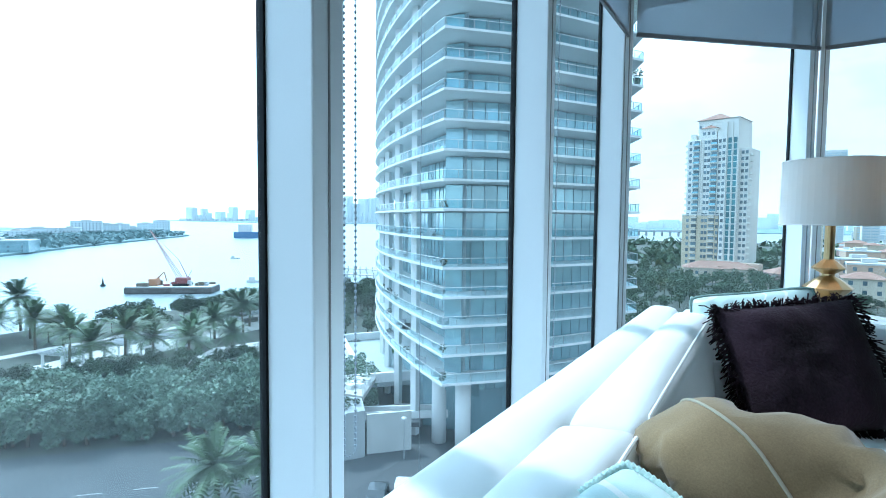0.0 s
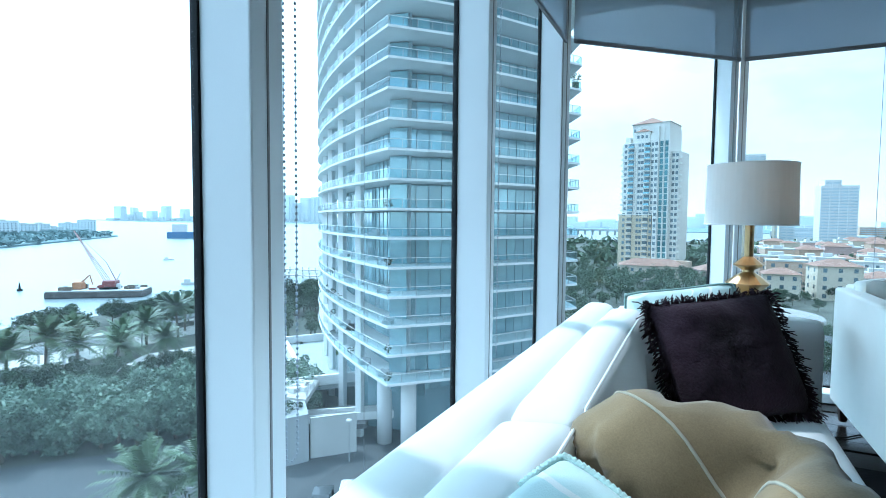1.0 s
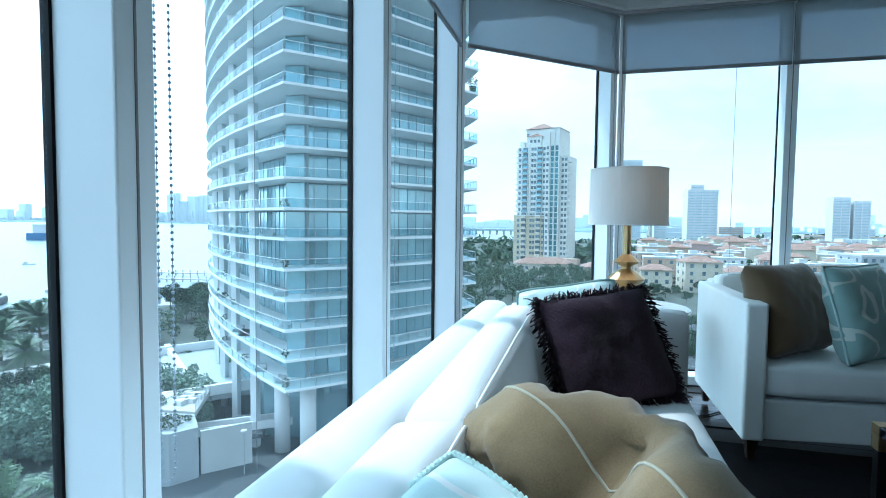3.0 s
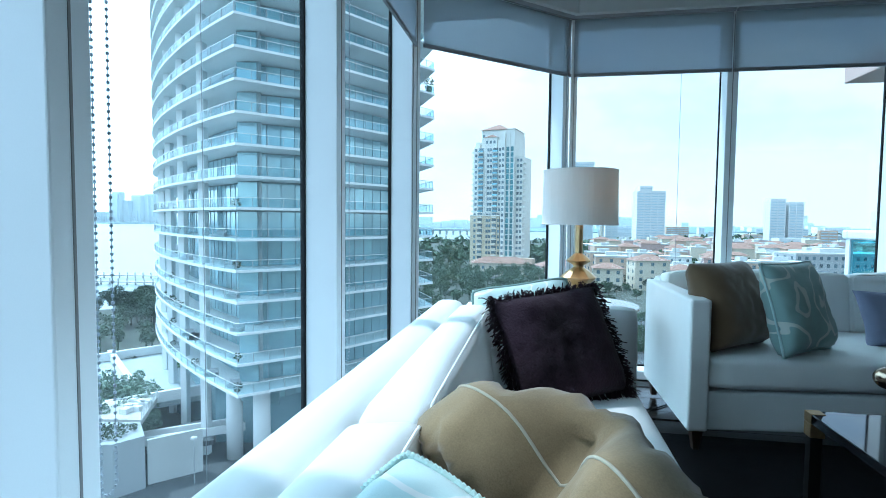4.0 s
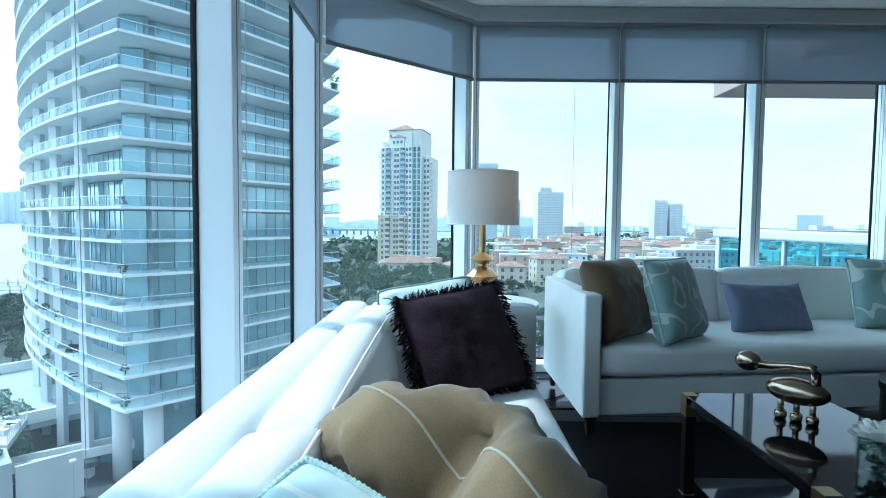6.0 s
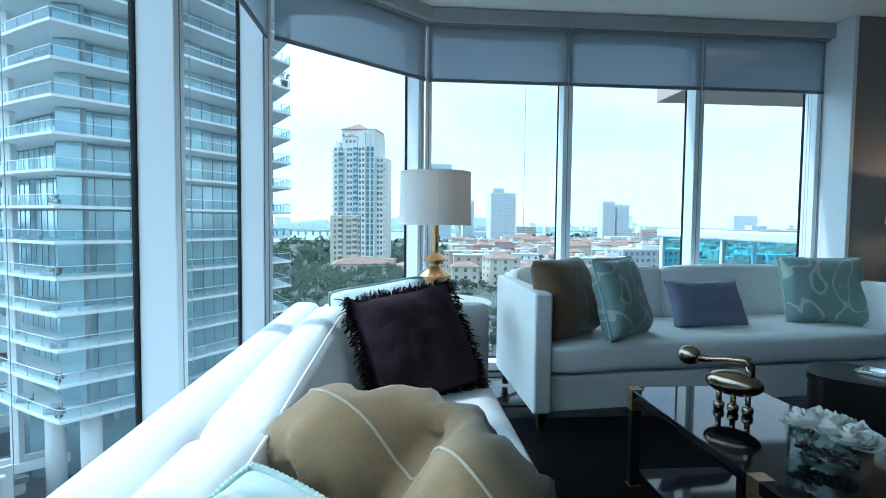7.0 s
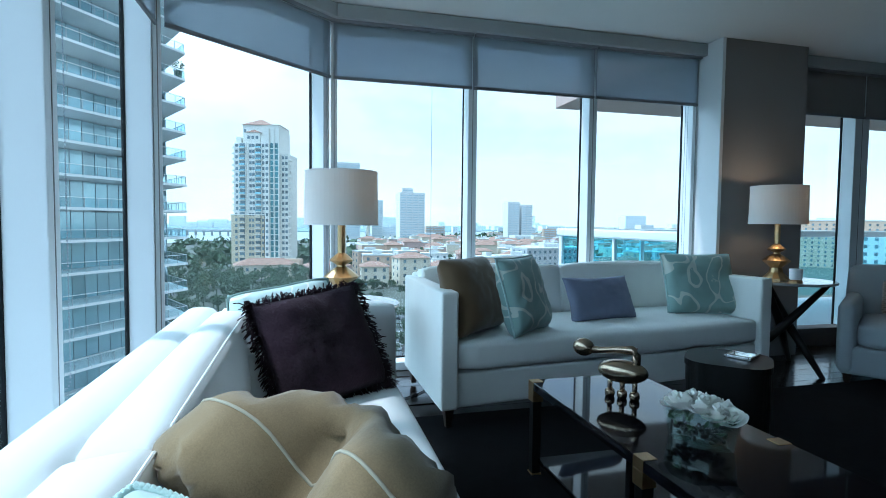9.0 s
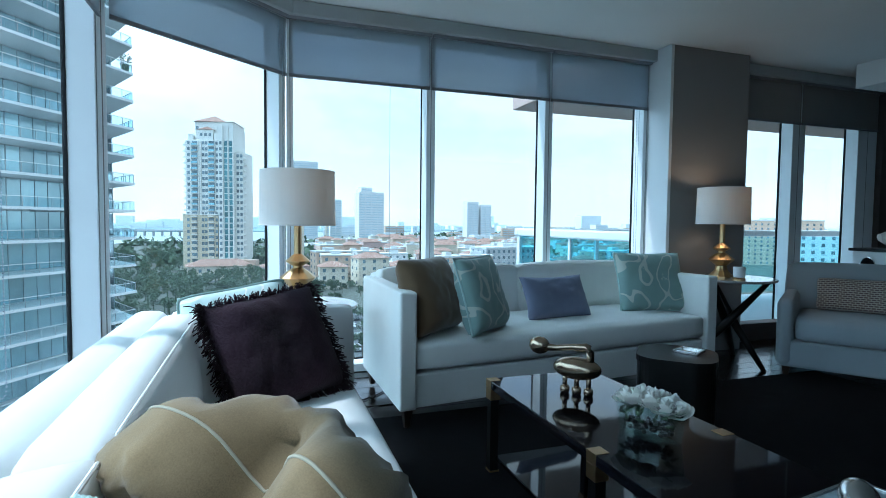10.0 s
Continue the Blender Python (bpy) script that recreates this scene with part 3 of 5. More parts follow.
def on_s2(x, y, z=0.466):
    v = s2.matrix_basis @ Vector((x, y, 0))
    return (v.x, v.y, z)


cushion("dark brown velvet cushion leaning in the sofa corner", M_brown, (0.975, 1.78, 0.475), 42, 18, 0.50, 0.455, 0.22, None, seed=5.0, wrinkle=0.014, rc=0.05)
cushion("teal brocade cushion with pale scrolls, piped edge", M_green, (1.262, 1.735, 0.475), 40, 16, 0.45, 0.455, 0.16, M_braid_pale, seed=11.0, r=0.006, rc=0.03, pinch=0.07)
cushion("lavender blue linen lumbar cushion on the sofa", M_lav, on_s2(1.265, 0.30), 6.7 + 2, 24, 0.53, 0.31, 0.14, None, seed=6.0, rc=0.0, pinch=0.08)
cushion("teal brocade square cushion with pale scrolls and blossoms", M_green, on_s2(2.11, 0.29), 6.7 - 16, 20, 0.54, 0.455, 0.17, M_braid_pale, seed=14.0, r=0.006, rc=0.02, pinch=0.06)


# ---- lamps ----
def table_lamp(at, size=1.0):
    x, y, z = at
    l = thing("table_lamp", "gilt faceted table lamp with white drum shade, lit", "lamp", at, 0, "pair of table lamps")
    part("foot", lathe([(0.10, 0.0), (0.10, 0.012), (0.085, 0.03), (0.055, 0.06), (0.05, 0.075)], 12), M_brass, l)
    part("stem", lathe([(0.05, 0.075), (0.045, 0.10), (0.10, 0.15), (0.105, 0.158), (0.06, 0.195), (0.028, 0.215), (0.028, 0.225), (0.068, 0.248), (0.07, 0.255), (0.035, 0.285), (0.022, 0.295), (0.022, 0.50), (0.012, 0.51), (0.012, 0.55)], 12), M_brass, l, "gilt stacked cones and rod")
    sh = bmesh.new()
    seg = 48
    prof = [(0.207, 0.458), (0.214, 0.458), (0.208, 0.77), (0.201, 0.77)]
    rings = [[sh.verts.new((r * math.cos(2 * math.pi * i / seg), r * math.sin(2 * math.pi * i / seg), h)) for i in range(seg)] for r, h in prof]
    for a, b in zip(rings, rings[1:] + rings[:1]):
        for i in range(seg):
            sh.faces.new((a[i], a[(i + 1) % seg], b[(i + 1) % seg], b[i]))
    s = part("shade", sh, M_shade_t, l, "white linen drum shade", smooth=False)
    for hh, r in ((0.462, 0.2155), (0.767, 0.2095)):
        part("trim", tube([(r * math.cos(2 * math.pi * i / 40), r * math.sin(2 * math.pi * i / 40), hh) for i in range(40)], 0.003, 5, True), M_shade, s)
    part("bulb", lathe([(0.012, 0.55), (0.02, 0.57), (0.03, 0.60), (0.022, 0.63), (0.004, 0.64)], 12), M_bulb, l, "frosted bulb")
    lamp = new("lamp_light", bpy.data.lights.new("lamp_light", "POINT"))
    lamp.data.energy, lamp.data.color, lamp.data.shadow_soft_size = 0.5, (1.0, 0.62, 0.36), 0.03
    lamp.location = (x, y, z + 0.68 * size)
    l.scale = (size, size, size)
    return l


M_shade_t = mat("white_linen_shade_cloth", (0.78, 0.77, 0.75), 0.85, 0, 0.03, 5, 0.1, 700)
nn, ll = M_shade_t.node_tree.nodes, M_shade_t.node_tree.links
tlu, mxs = nn.new("ShaderNodeBsdfTranslucent"), nn.new("ShaderNodeMixShader")
tlu.inputs[0].default_value = (0.75, 0.70, 0.62, 1)
mxs.inputs[0].default_value = 0.25
ll.new(nn["Principled BSDF"].outputs[0], mxs.inputs[1])
ll.new(tlu.outputs[0], mxs.inputs[2])
ll.new(mxs.outputs[0], nn["Material Output"].inputs[0])
M_bulb = bpy.data.materials.new("frosted_bulb")
M_bulb.use_nodes = True
M_bulb.node_tree.nodes["Principled BSDF"].inputs["Emission Color"].default_value = (1, 0.7, 0.4, 1)
M_bulb.node_tree.nodes["Principled BSDF"].inputs["Emission Strength"].default_value = 4
L1, L2 = (0.205, 2.1), (3.53, 2.25)
TZ1, TZ2 = 0.622, 0.69
table_lamp((L1[0], L1[1], TZ1))
table_lamp((L2[0] - 0.02, L2[1], TZ2), 0.93)


def side_table(x, y, z, r, turn, label):
    t = thing("side_table", label, "table", (x, y, 0), turn, "round side tables")
    part("tabletop", lathe([(r - 0.01, z - 0.022), (r, z - 0.016), (r, z - 0.004), (r - 0.004, z - 0.0005)], 48), M_tabletop, t, "round polished black top")
    for k in range(3):
        a = 2 * math.pi * k / 3
        top = (0.82 * r * math.cos(a), 0.82 * r * math.sin(a), z - 0.02)
        low = (-0.95 * r * math.cos(a + 0.35), -0.95 * r * math.sin(a + 0.35), 0.0)
        mid = Vector(top).lerp(Vector(low), 0.5) * 1.0
        part("leg", tube([top, (mid.x * 0.6, mid.y * 0.6, mid.z), low], lambda s: 0.019 + 0.016 * math.sin(math.pi * s), 8), M_black_wood, t, "crossed black splayed leg", smooth=True)
    return t


M_tabletop = mat("grey_veined_stone_top", (0.35, 0.36, 0.37), 0.12, 0, 0.15, 6, 0, 60, 0.5, 0.4)
side_table(L1[0] + 0.0, L1[1] + 0.02, TZ1, 0.345, 20, "round side table with crossed black legs in the window corner")
side_table(L2[0] + 0.06, L2[1] - 0.02, TZ2, 0.33, 75, "round side table with crossed black legs beside the sofa")

cup = thing("candle_cup", "small white ceramic candle cup with gilt foot", "candle", (3.47, 2.04, TZ2))
part("foot", lathe([(0.045, 0.0), (0.045, 0.012), (0.036, 0.02)], 20), M_brass, cup)
part("cup", lathe([(0.036, 0.021), (0.042, 0.03), (0.043, 0.10), (0.039, 0.10), (0.038, 0.04)], 20), M_wall_white, cup, "white glazed cup")

# lamp cord on the floor
cord = tube([(0.30, 2.2, 0.006), (0.42, 2.25, 0.006), (0.55, 2.12, 0.006), (0.68, 2.2, 0.006), (0.80, 2.32, 0.006)], 0.004, 6)
solid("lamp_cord", cord, M_gasket, "thin black lamp cord lying on the floor", "cable", smooth=True)

# ---- coffee table ----
TX0, TX1, TY0, TY1, TT = 0.945, 1.475, -0.53, 1.05, 0.42
ct = thing("coffee_table", "black lacquered two-tier coffee table with brass corners", "table", (TX0, TY0, 0.014))
W, D, H = TX1 - TX0, TY1 - TY0, TT - 0.014
part("tabletop", box((0, 0, H - 0.035), (W, D, H), 0.003), M_lacquer, ct, "glossy black lacquer top")
part("shelf", box((0.03, 0.03, 0.05), (W - 0.03, D - 0.03, 0.07), 0.003), M_lacquer, ct, "glossy black lower shelf")
for x in (0.0, W - 0.045):
    for y in (0.0, D / 2 - 0.0225, D - 0.045):
        lg = part("leg", box((x + 0.003, y + 0.003, 0), (x + 0.042, y + 0.042, H - 0.036), 0.002), M_black_wood, ct)
        part("brass_corner", box((x - 0.002, y - 0.002, H - 0.085), (x + 0.047, y + 0.047, H - 0.0355), 0.002), M_brass, lg, "brass sleeve on the leg")
        part("brass_cap", box((x - 0.002, y - 0.002, H - 0.034), (x + 0.047, y + 0.047, H + 0.002), 0.001), M_brass, lg, "square brass corner plate")
        part("brass_foot", box((x, y, 0), (x + 0.045, y + 0.045, 0.008), 0.001), M_brass, lg)

# bronze long-necked animal figure, one plain shape
dk = bmesh.new()
bmesh.ops.create_uvsphere(dk, u_segments=28, v_segments=16, radius=1, matrix=Matrix.Translation((0, 0, 0.098)) @ Matrix.Diagonal((0.050, 0.112, 0.043, 1)))
for yy in (0.055, 0.0, -0.055):
    bmesh.ops.create_cone(dk, cap_ends=True, segments=14, radius1=0.011, radius2=0.011, depth=0.07, matrix=Matrix.Translation((0, yy, 0.045)))
    lathe_pts = [(0.019, 0.0), (0.022, 0.006), (0.022, 0.018), (0.019, 0.024), (0.012, 0.028)]
    tmp = lathe(lathe_pts, 16)
    for v in tmp.verts:
        v.co.y += yy
    me = bpy.data.meshes.new("tmp")
    tmp.to_mesh(me)
    tmp.free()
    dk.from_mesh(me)
tube([(0, -0.058, 0.10), (0, -0.060, 0.14), (0, -0.060, 0.165), (0, -0.054, 0.176), (0, -0.04, 0.180), (0, 0.03, 0.176), (0, 0.10, 0.166), (0, 0.135, 0.165), (0, 0.165, 0.168), (0, 0.19, 0.17), (0, 0.205, 0.17)],
     lambda s: 0.017 if s < 0.42 else (0.012 if s < 0.62 else (0.014 if s < 0.72 else (0.026 if s < 0.82 else (0.030 if s < 0.93 else 0.014)))), 14, bm=dk)
bmesh.ops.create_uvsphere(dk, u_segments=20, v_segments=12, radius=1, matrix=Matrix.Translation((0, 0.182, 0.169)) @ Matrix.Diagonal((0.034, 0.050, 0.034, 1)))
solid("bronze_figure", dk, M_bronze, "polished bronze long-necked animal figure on the coffee table", "figurine", smooth=True, at=pose(1.205, 0.745, TT + 0.0025, 0, 0, 42) @ Matrix.Diagonal((0.95, 0.87, 1.06, 1)))

# glass bowl of white roses
fb = thing("flower_bowl", "oval glass bowl of white roses with pebbles", "vase", (1.195, 0.305, TT + 0.0025), -66)
fb.scale = (0.80, 0.90, 0.94)
ov = bmesh.new()
seg, rings = 40, []
for r, h in ((0.115, 0.0), (0.128, 0.004), (0.145, 0.11), (0.141, 0.11), (0.124, 0.012), (0.10, 0.012)):
    rings.append([ov.verts.new((r * math.cos(2 * math.pi * i / seg), 0.46 * r * math.sin(2 * math.pi * i / seg), h)) for i in range(seg)])
for a, b in zip(rings, rings[1:]):
    for i in range(seg):
        ov.faces.new((a[i], a[(i + 1) % seg], b[(i + 1) % seg], b[i]))
ov.faces.new(rings[0][::-1])
ov.faces.new(rings[-1])
part("bowl", ov, M_clear, fb, "clear glass oval bowl", smooth=True)
rimg = part("rim", tube([(0.143 * math.cos(2 * math.pi * i / 40), 0.46 * 0.143 * math.sin(2 * math.pi * i / 40), 0.111) for i in range(40)], 0.0022, 6, True), M_clear, fb, smooth=True)
M_rose = mat("white_rose_petal", (0.80, 0.80, 0.74), 0.6, 0, 0.05, 20, 0.1, 200, 0.3, 0, 0.2)
M_pebble = mat("river_pebble", (0.07, 0.065, 0.06), 0.4, 0, 0.5, 10, 0.1, 60, rand=0.5)
M_leaf = mat("rose_leaf", (0.05, 0.09, 0.04), 0.5, 0, 0.3, 20, 0.1, 80)


def rose(r, seed):
    rg = random.Random(seed)
    bm = bmesh.new()
    for layer, (cnt, rad, lift, open_) in enumerate(((3, 0.25, 0.75, 0.12), (4, 0.45, 0.65, 0.3), (5, 0.68, 0.55, 0.5), (6, 0.85, 0.42, 0.75))):
        for k in range(cnt):
            a0 = 2 * math.pi * (k + 0.37 * layer) / cnt + rg.uniform(-.15, .15)
            wdt = 2.3 * math.pi / cnt
            vs = []
            for i in range(5):
                u = -0.5 + i / 4
                row = []
                for j in range(4):
                    v = j / 3
                    a = a0 + u * wdt
                    rr = r * rad * (0.35 + 0.65 * v ** 0.8 * (1 + 0.35 * open_ * v)) * (1 - 0.12 * abs(u))
                    zz = r * (lift * v ** (0.7 + open_) + 0.25 * (1 - open_) - 0.25 * open_ * max(0, v - 0.7)) * (1 - 0.25 * (2 * abs(u)) ** 2) + rg.uniform(-.03, .03) * r
                    row.append(bm.verts.new((rr * math.cos(a), rr * math.sin(a), zz)))
                vs.append(row)
            for i in range(4):
                for j in range(3):
                    bm.faces.new((vs[i][j], vs[i + 1][j], vs[i + 1][j + 1], vs[i][j + 1]))
    return bm


rg = random.Random(3)
for k, (x, y, z, r) in enumerate(((-0.105, 0.0, 0.10, 0.052), (-0.05, 0.028, 0.115, 0.05), (-0.045, -0.03, 0.11, 0.05), (0.015, 0.03, 0.115, 0.048), (0.02, -0.025, 0.108, 0.052), (0.075, 0.025, 0.108, 0.05), (0.085, -0.022, 0.10, 0.05), (0.13, 0.005, 0.098, 0.046))):
    part("rose", rose(r * 1.2, k), M_rose, fb, "", pose(x * 0.9, y * 0.9, z - 0.005, rg.uniform(-18, 18), rg.uniform(-18, 18), rg.uniform(0, 360)), True)
peb = bmesh.new()
for k in range(60):
    a, rr = rg.uniform(0, 6.28), rg.uniform(0, 1) ** 0.5
    bmesh.ops.create_uvsphere(peb, u_segments=8, v_segments=5, radius=1, matrix=Matrix.Translation((0.105 * rr * math.cos(a), 0.042 * rr * math.sin(a), rg.uniform(0.022, 0.05))) @ Matrix.Diagonal((rg.uniform(.009, .014), rg.uniform(.007, .01), rg.uniform(.006, .009), 1)))
tagged(part("pebbles", peb, M_pebble, fb, smooth=True), kind="stuff")
lv = bmesh.new()
for k in range(26):
    a = rg.uniform(0, 6.28)
    p = Vector((0.115 * math.cos(a), 0.048 * math.sin(a), rg.uniform(0.05, 0.095)))
    m = Matrix.Translation(p) @ Euler((rg.uniform(0, 3), rg.uniform(0, 3), rg.uniform(0, 3))).to_matrix().to_4x4()
    vs = [lv.verts.new(m @ Vector(c)) for c in ((0, -0.02, 0), (0.009, 0, 0.003), (0, 0.02, 0), (-0.009, 0, 0.003))]
    lv.faces.new(vs)
tagged(part("leaves", lv, M_leaf, fb), kind="stuff")

# glass-topped box and silver ornament near the end of the table
bx = thing("tray_box", "blue-grey book-like box with silver rim on the coffee table", "box", (1.30, -0.30, TT + 0.003), 8)
part("body", box((-0.16, -0.12, 0), (0.16, 0.12, 0.03), 0.003), mat("navy_cloth", (0.03, 0.06, 0.12), 0.6), bx)
part("lid", box((-0.15, -0.11, 0.031), (0.15, 0.11, 0.036), 0.001), mat("marbled_paper", (0.35, 0.42, 0.45), 0.15, 0, 0.5, 14), bx, "marbled blue glossy top")
for lo, hi in (((-0.16, -0.12, 0.0305), (0.16, -0.111, 0.04)), ((-0.16, 0.111, 0.0305), (0.16, 0.12, 0.04)), ((-0.16, -0.11, 0.0305), (-0.151, 0.11, 0.04)), ((0.151, -0.11, 0.0305), (0.16, 0.11, 0.04))):
    part("rim", box(lo, hi, 0.001), M_silver, bx)
eg = bmesh.new()
bmesh.ops.create_uvsphere(eg, u_segments=24, v_segments=14, radius=1, matrix=Matrix.Translation((0, 0, 0.034)) @ Matrix.Diagonal((0.06, 0.04, 0.034, 1)))
solid("silver_ornament", eg, M_silver, "smooth egg-shaped silver ornament on the box", "ornament", smooth=True, at=pose(1.29, -0.27, TT + 0.040, 0, -8, 40))

# drum table with lobed top, and ashtray
dr = thing("drum_table", "dark wood drum side table with lobed outline", "table", (2.02, 1.09, 0.014))
lobes = [(0.205 * (1 + 0.07 * math.cos(4 * a)) * math.cos(a), 0.205 * (1 + 0.07 * math.cos(4 * a)) * math.sin(a)) for a in [2 * math.pi * i / 64 for i in range(64)]]
part("body", prism([(x * 0.97, y * 0.97) for x, y in lobes], 0.0, 0.405), M_black_wood, dr)
part("tabletop", prism(lobes, 0.406, 0.436), M_black_wood, dr, "polished dark top")
ash = thing("ashtray", "small square silver ashtray on the drum table", "ashtray", (2.09, 1.08, 0.451), 28)
part("base", box((-0.055, -0.055, 0), (0.055, 0.055, 0.004)), M_silver, ash)
for lo, hi in (((-0.062, -0.062, 0.0), (0.062, -0.05, 0.016)), ((-0.062, 0.05, 0.0), (0.062, 0.062, 0.016)), ((-0.062, -0.049, 0.0), (-0.05, 0.049, 0.016)), ((0.05, -0.049, 0.0), (0.062, 0.049, 0.016))):
    part("rim", box(lo, hi, 0.003), M_silver, ash)

# ---- armchair ----
M_chair = fabric_mat("grey_armchair_upholstery", (0.30, 0.33, 0.35), 0.05)
ac = thing("armchair", "grey upholstered armchair with rounded arms", "armchair", (3.57, 1.80, 0.0), -55)
part("base", box((0.02, 0.03, 0.08), (0.98, 0.82, 0.27), 0.02, 3), M_chair, ac)
part("seat", soft_slab(0.76, 0.66, 0.17, 0.015, 0.04, 12), M_chair, ac, "seat cushion", pose(0.5, 0.36, 0.272), True)
for x in (0.055, 0.945):
    part("arm", soft_slab(0.11, 0.80, 0.50, 0.004, 0.045, 10), M_chair, ac, at=pose(x, 0.42, 0.08), smooth=True)
part("backrest", soft_slab(0.98, 0.16, 0.72, 0.015, 0.05, 12), M_chair, ac, at=pose(0.5, 0.80, 0.08, -6, 0, 0), smooth=True)
for x in (0.07, 0.93):
    for y in (0.07, 0.8):
        leg(ac, x, y, 0.08)
M_check = fabric_mat("brown_cream_woven_check", (0.13, 0.09, 0.08), 0.1, 300, 0.4)
n, l = M_check.node_tree.nodes, M_check.node_tree.links
b = n["Principled BSDF"]
tc, br = n.new("ShaderNodeTexCoord"), n.new("ShaderNodeTexBrick")
mp = n.new("ShaderNodeMapping")
mp.inputs["Rotation"].default_value = (radians(90), 0, 0)
br.inputs["Scale"].default_value = 16
br.inputs["Color1"].default_value, br.inputs["Color2"].default_value, br.inputs["Mortar"].default_value = (0.10, 0.07, 0.07, 1), (0.14, 0.09, 0.08, 1), (0.42, 0.36, 0.30, 1)
br.inputs["Mortar Size"].default_value = 0.05
l.new(tc.outputs["Object"], mp.inputs[0])
l.new(mp.outputs[0], br.inputs["Vector"])
l.new(br.outputs["Color"], b.inputs["Base Color"])
v = ac.matrix_basis @ Vector((0.5, 0.52, 0))
cushion("brown and cream woven check lumbar cushion on the armchair", M_check, (v.x, v.y, 0.45), -55, 14, 0.58, 0.27, 0.12, None, seed=21.0)

# ---- sideboard at the far wall ----
sb = thing("sideboard", "white sideboard with black top and round dark openings", "sideboard", (5.54, 2.60, 0), -90)
part("body", box((0, 0, 0.05), (1.6, 0.40, 0.87), 0.006), M_wall_white, sb)
part("top", box((-0.03, -0.02, 0.872), (1.63, 0.42, 0.90), 0.004), M_black_wood, sb, "black wooden top")
part("plinth", box((0.03, 0.03, 0), (1.57, 0.40, 0.049)), M_black_wood, sb)
# solid black discs stand in for the dark inside round holes
for k in range(5):
    for zz in (0.75, 0.5):
        o = part("opening", cyl(0.06, 0.06, 0, 0.012, 24), M_gasket, sb, "black disc standing in for the dark of a round hole", pose(0.15 + 0.25 * k, 0.0, zz, 90, 0, 0))
        part("ring", tube([(0.063 * math.cos(a), 0.063 * math.sin(a), 0.012) for a in [2 * math.pi * i / 24 for i in range(24)]], 0.006, 6, True), M_silver, o)
sl = bmesh.new()
rg = random.Random(8)
bmesh.ops.create_icosphere(sl, subdivisions=3, radius=1)
for v in sl.verts:
    k = 1 + 0.18 * noise.noise(v.co * 2.5) + 0.06 * math.sin(9 * math.atan2(v.co.y, v.co.x))
    v.co = Vector((v.co.x * 0.27 * k, v.co.y * 0.15 * k, (v.co.z * 0.11 + 0.10) * k if v.co.z > -0.8 else 0.0))
solid("shell_ornament", sl, mat("pinkish_shell", (0.50, 0.42, 0.38), 0.5, 0, 0.25, 8, 0.3, 40), "large rough pinkish shell on the sideboard", "ornament", smooth=True, at=pose(5.76, 2.22, 0.901, 0, 0, 90))

# ---- balcony outside ----
M_slab = mat("pinkish_painted_concrete", (0.44, 0.31, 0.27), 0.85, 0, 0.08, 1.2, 0.1, 40)
solid("balcony_slab_above", box((3.29, 2.99, 2.665), (13.0, 5.655, 2.90), 0.01), M_slab, "pinkish concrete balcony slab overhead", "balcony", "structure")
solid("balcony_floor", box((3.29, 2.99, -0.25), (13.0, 5.655, -0.03), 0.01), mat("grey_balcony_tile", (0.33, 0.36, 0.38), 0.6, 0, 0.08, 2, 0.05, 40), "grey paved balcony floor", "balcony", "structure")
rl = thing("balcony_railing", "balcony railing of blue-tinted glass with white cap", "railing", (0, 0, -0.03), kind="structure")
M_cap = mat("white_rail_cap", (0.75, 0.77, 0.78), 0.4, 0, 0.03)
part("cap", box((3.30, 5.47, 0.97), (13.0, 5.57, 1.07), 0.02), M_cap, rl)
part("cap", box((3.30, 3.05, 0.97), (3.40, 5.468, 1.07), 0.02), M_cap, rl)
for k in range(8):
    x = 3.33 + k * 1.25
    part("post", box((x, 5.50, 0.0), (x + 0.05, 5.54, 0.97), 0.004), M_cap, rl)
    g = part("glass_panel", box((x + 0.055, 5.515, 0.06), (x + 1.245, 5.525, 0.965)), M_rail_glass, rl, "blue-tinted glass panel")
    g.visible_shadow = False
for y0, y1 in ((3.07, 4.2), (4.25, 5.46)):
    g = part("glass_panel", box((3.345, y0, 0.06), (3.355, y1, 0.965)), M_rail_glass, rl, "blue-tinted glass panel")
    g.visible_shadow = False
    part("post", box((3.33, y1 + 0.003, 0.0), (3.37, y1 + 0.043, 0.97), 0.004), M_cap, rl)

# ---- slim cables hanging outside the glazing ----
for x, y in ((1.09, 3.6), (-1.6, 1.235)):
    solid("facade_cable", rod((x, y, -20), (x, y, 6), 0.0018, seg=6), M_bar, "thin grey maintenance cable hanging outside the window", "cable", group="facade cables")

# ---- outdoors: water, land, roads ----
GROUND = -28.0
M_water = mat("bay_water", (0.22, 0.27, 0.29), 0.3, 0, 0.12, 0.01, 0.25, 0.25, 0.5)
M_land = mat("town_ground", (0.05, 0.065, 0.045), 0.95, 0, 0.45, 0.03, 0, 0.4, two=(0.11, 0.115, 0.095))
M_asphalt = mat("asphalt", (0.075, 0.08, 0.085), 0.9, 0, 0.15, 0.2, 0.1, 3)
M_line = mat("road_paint", (0.65, 0.65, 0.62), 0.7, 0, 0.1)
M_paving = mat("pale_paving", (0.50, 0.49, 0.46), 0.85, 0, 0.15, 0.3, 0.05, 4)
M_lawn = mat("clipped_lawn", (0.07, 0.13, 0.045), 0.95, 0, 0.3, 0.3, 0.1, 6)
M_white_wall = mat("white_render", (0.62, 0.63, 0.63), 0.8, 0, 0.06, 0.3, 0.05, 6)
M_cream = mat("cream_render", (0.56, 0.50, 0.40), 0.85, 0, 0.08, 0.2, 0.05, 5)
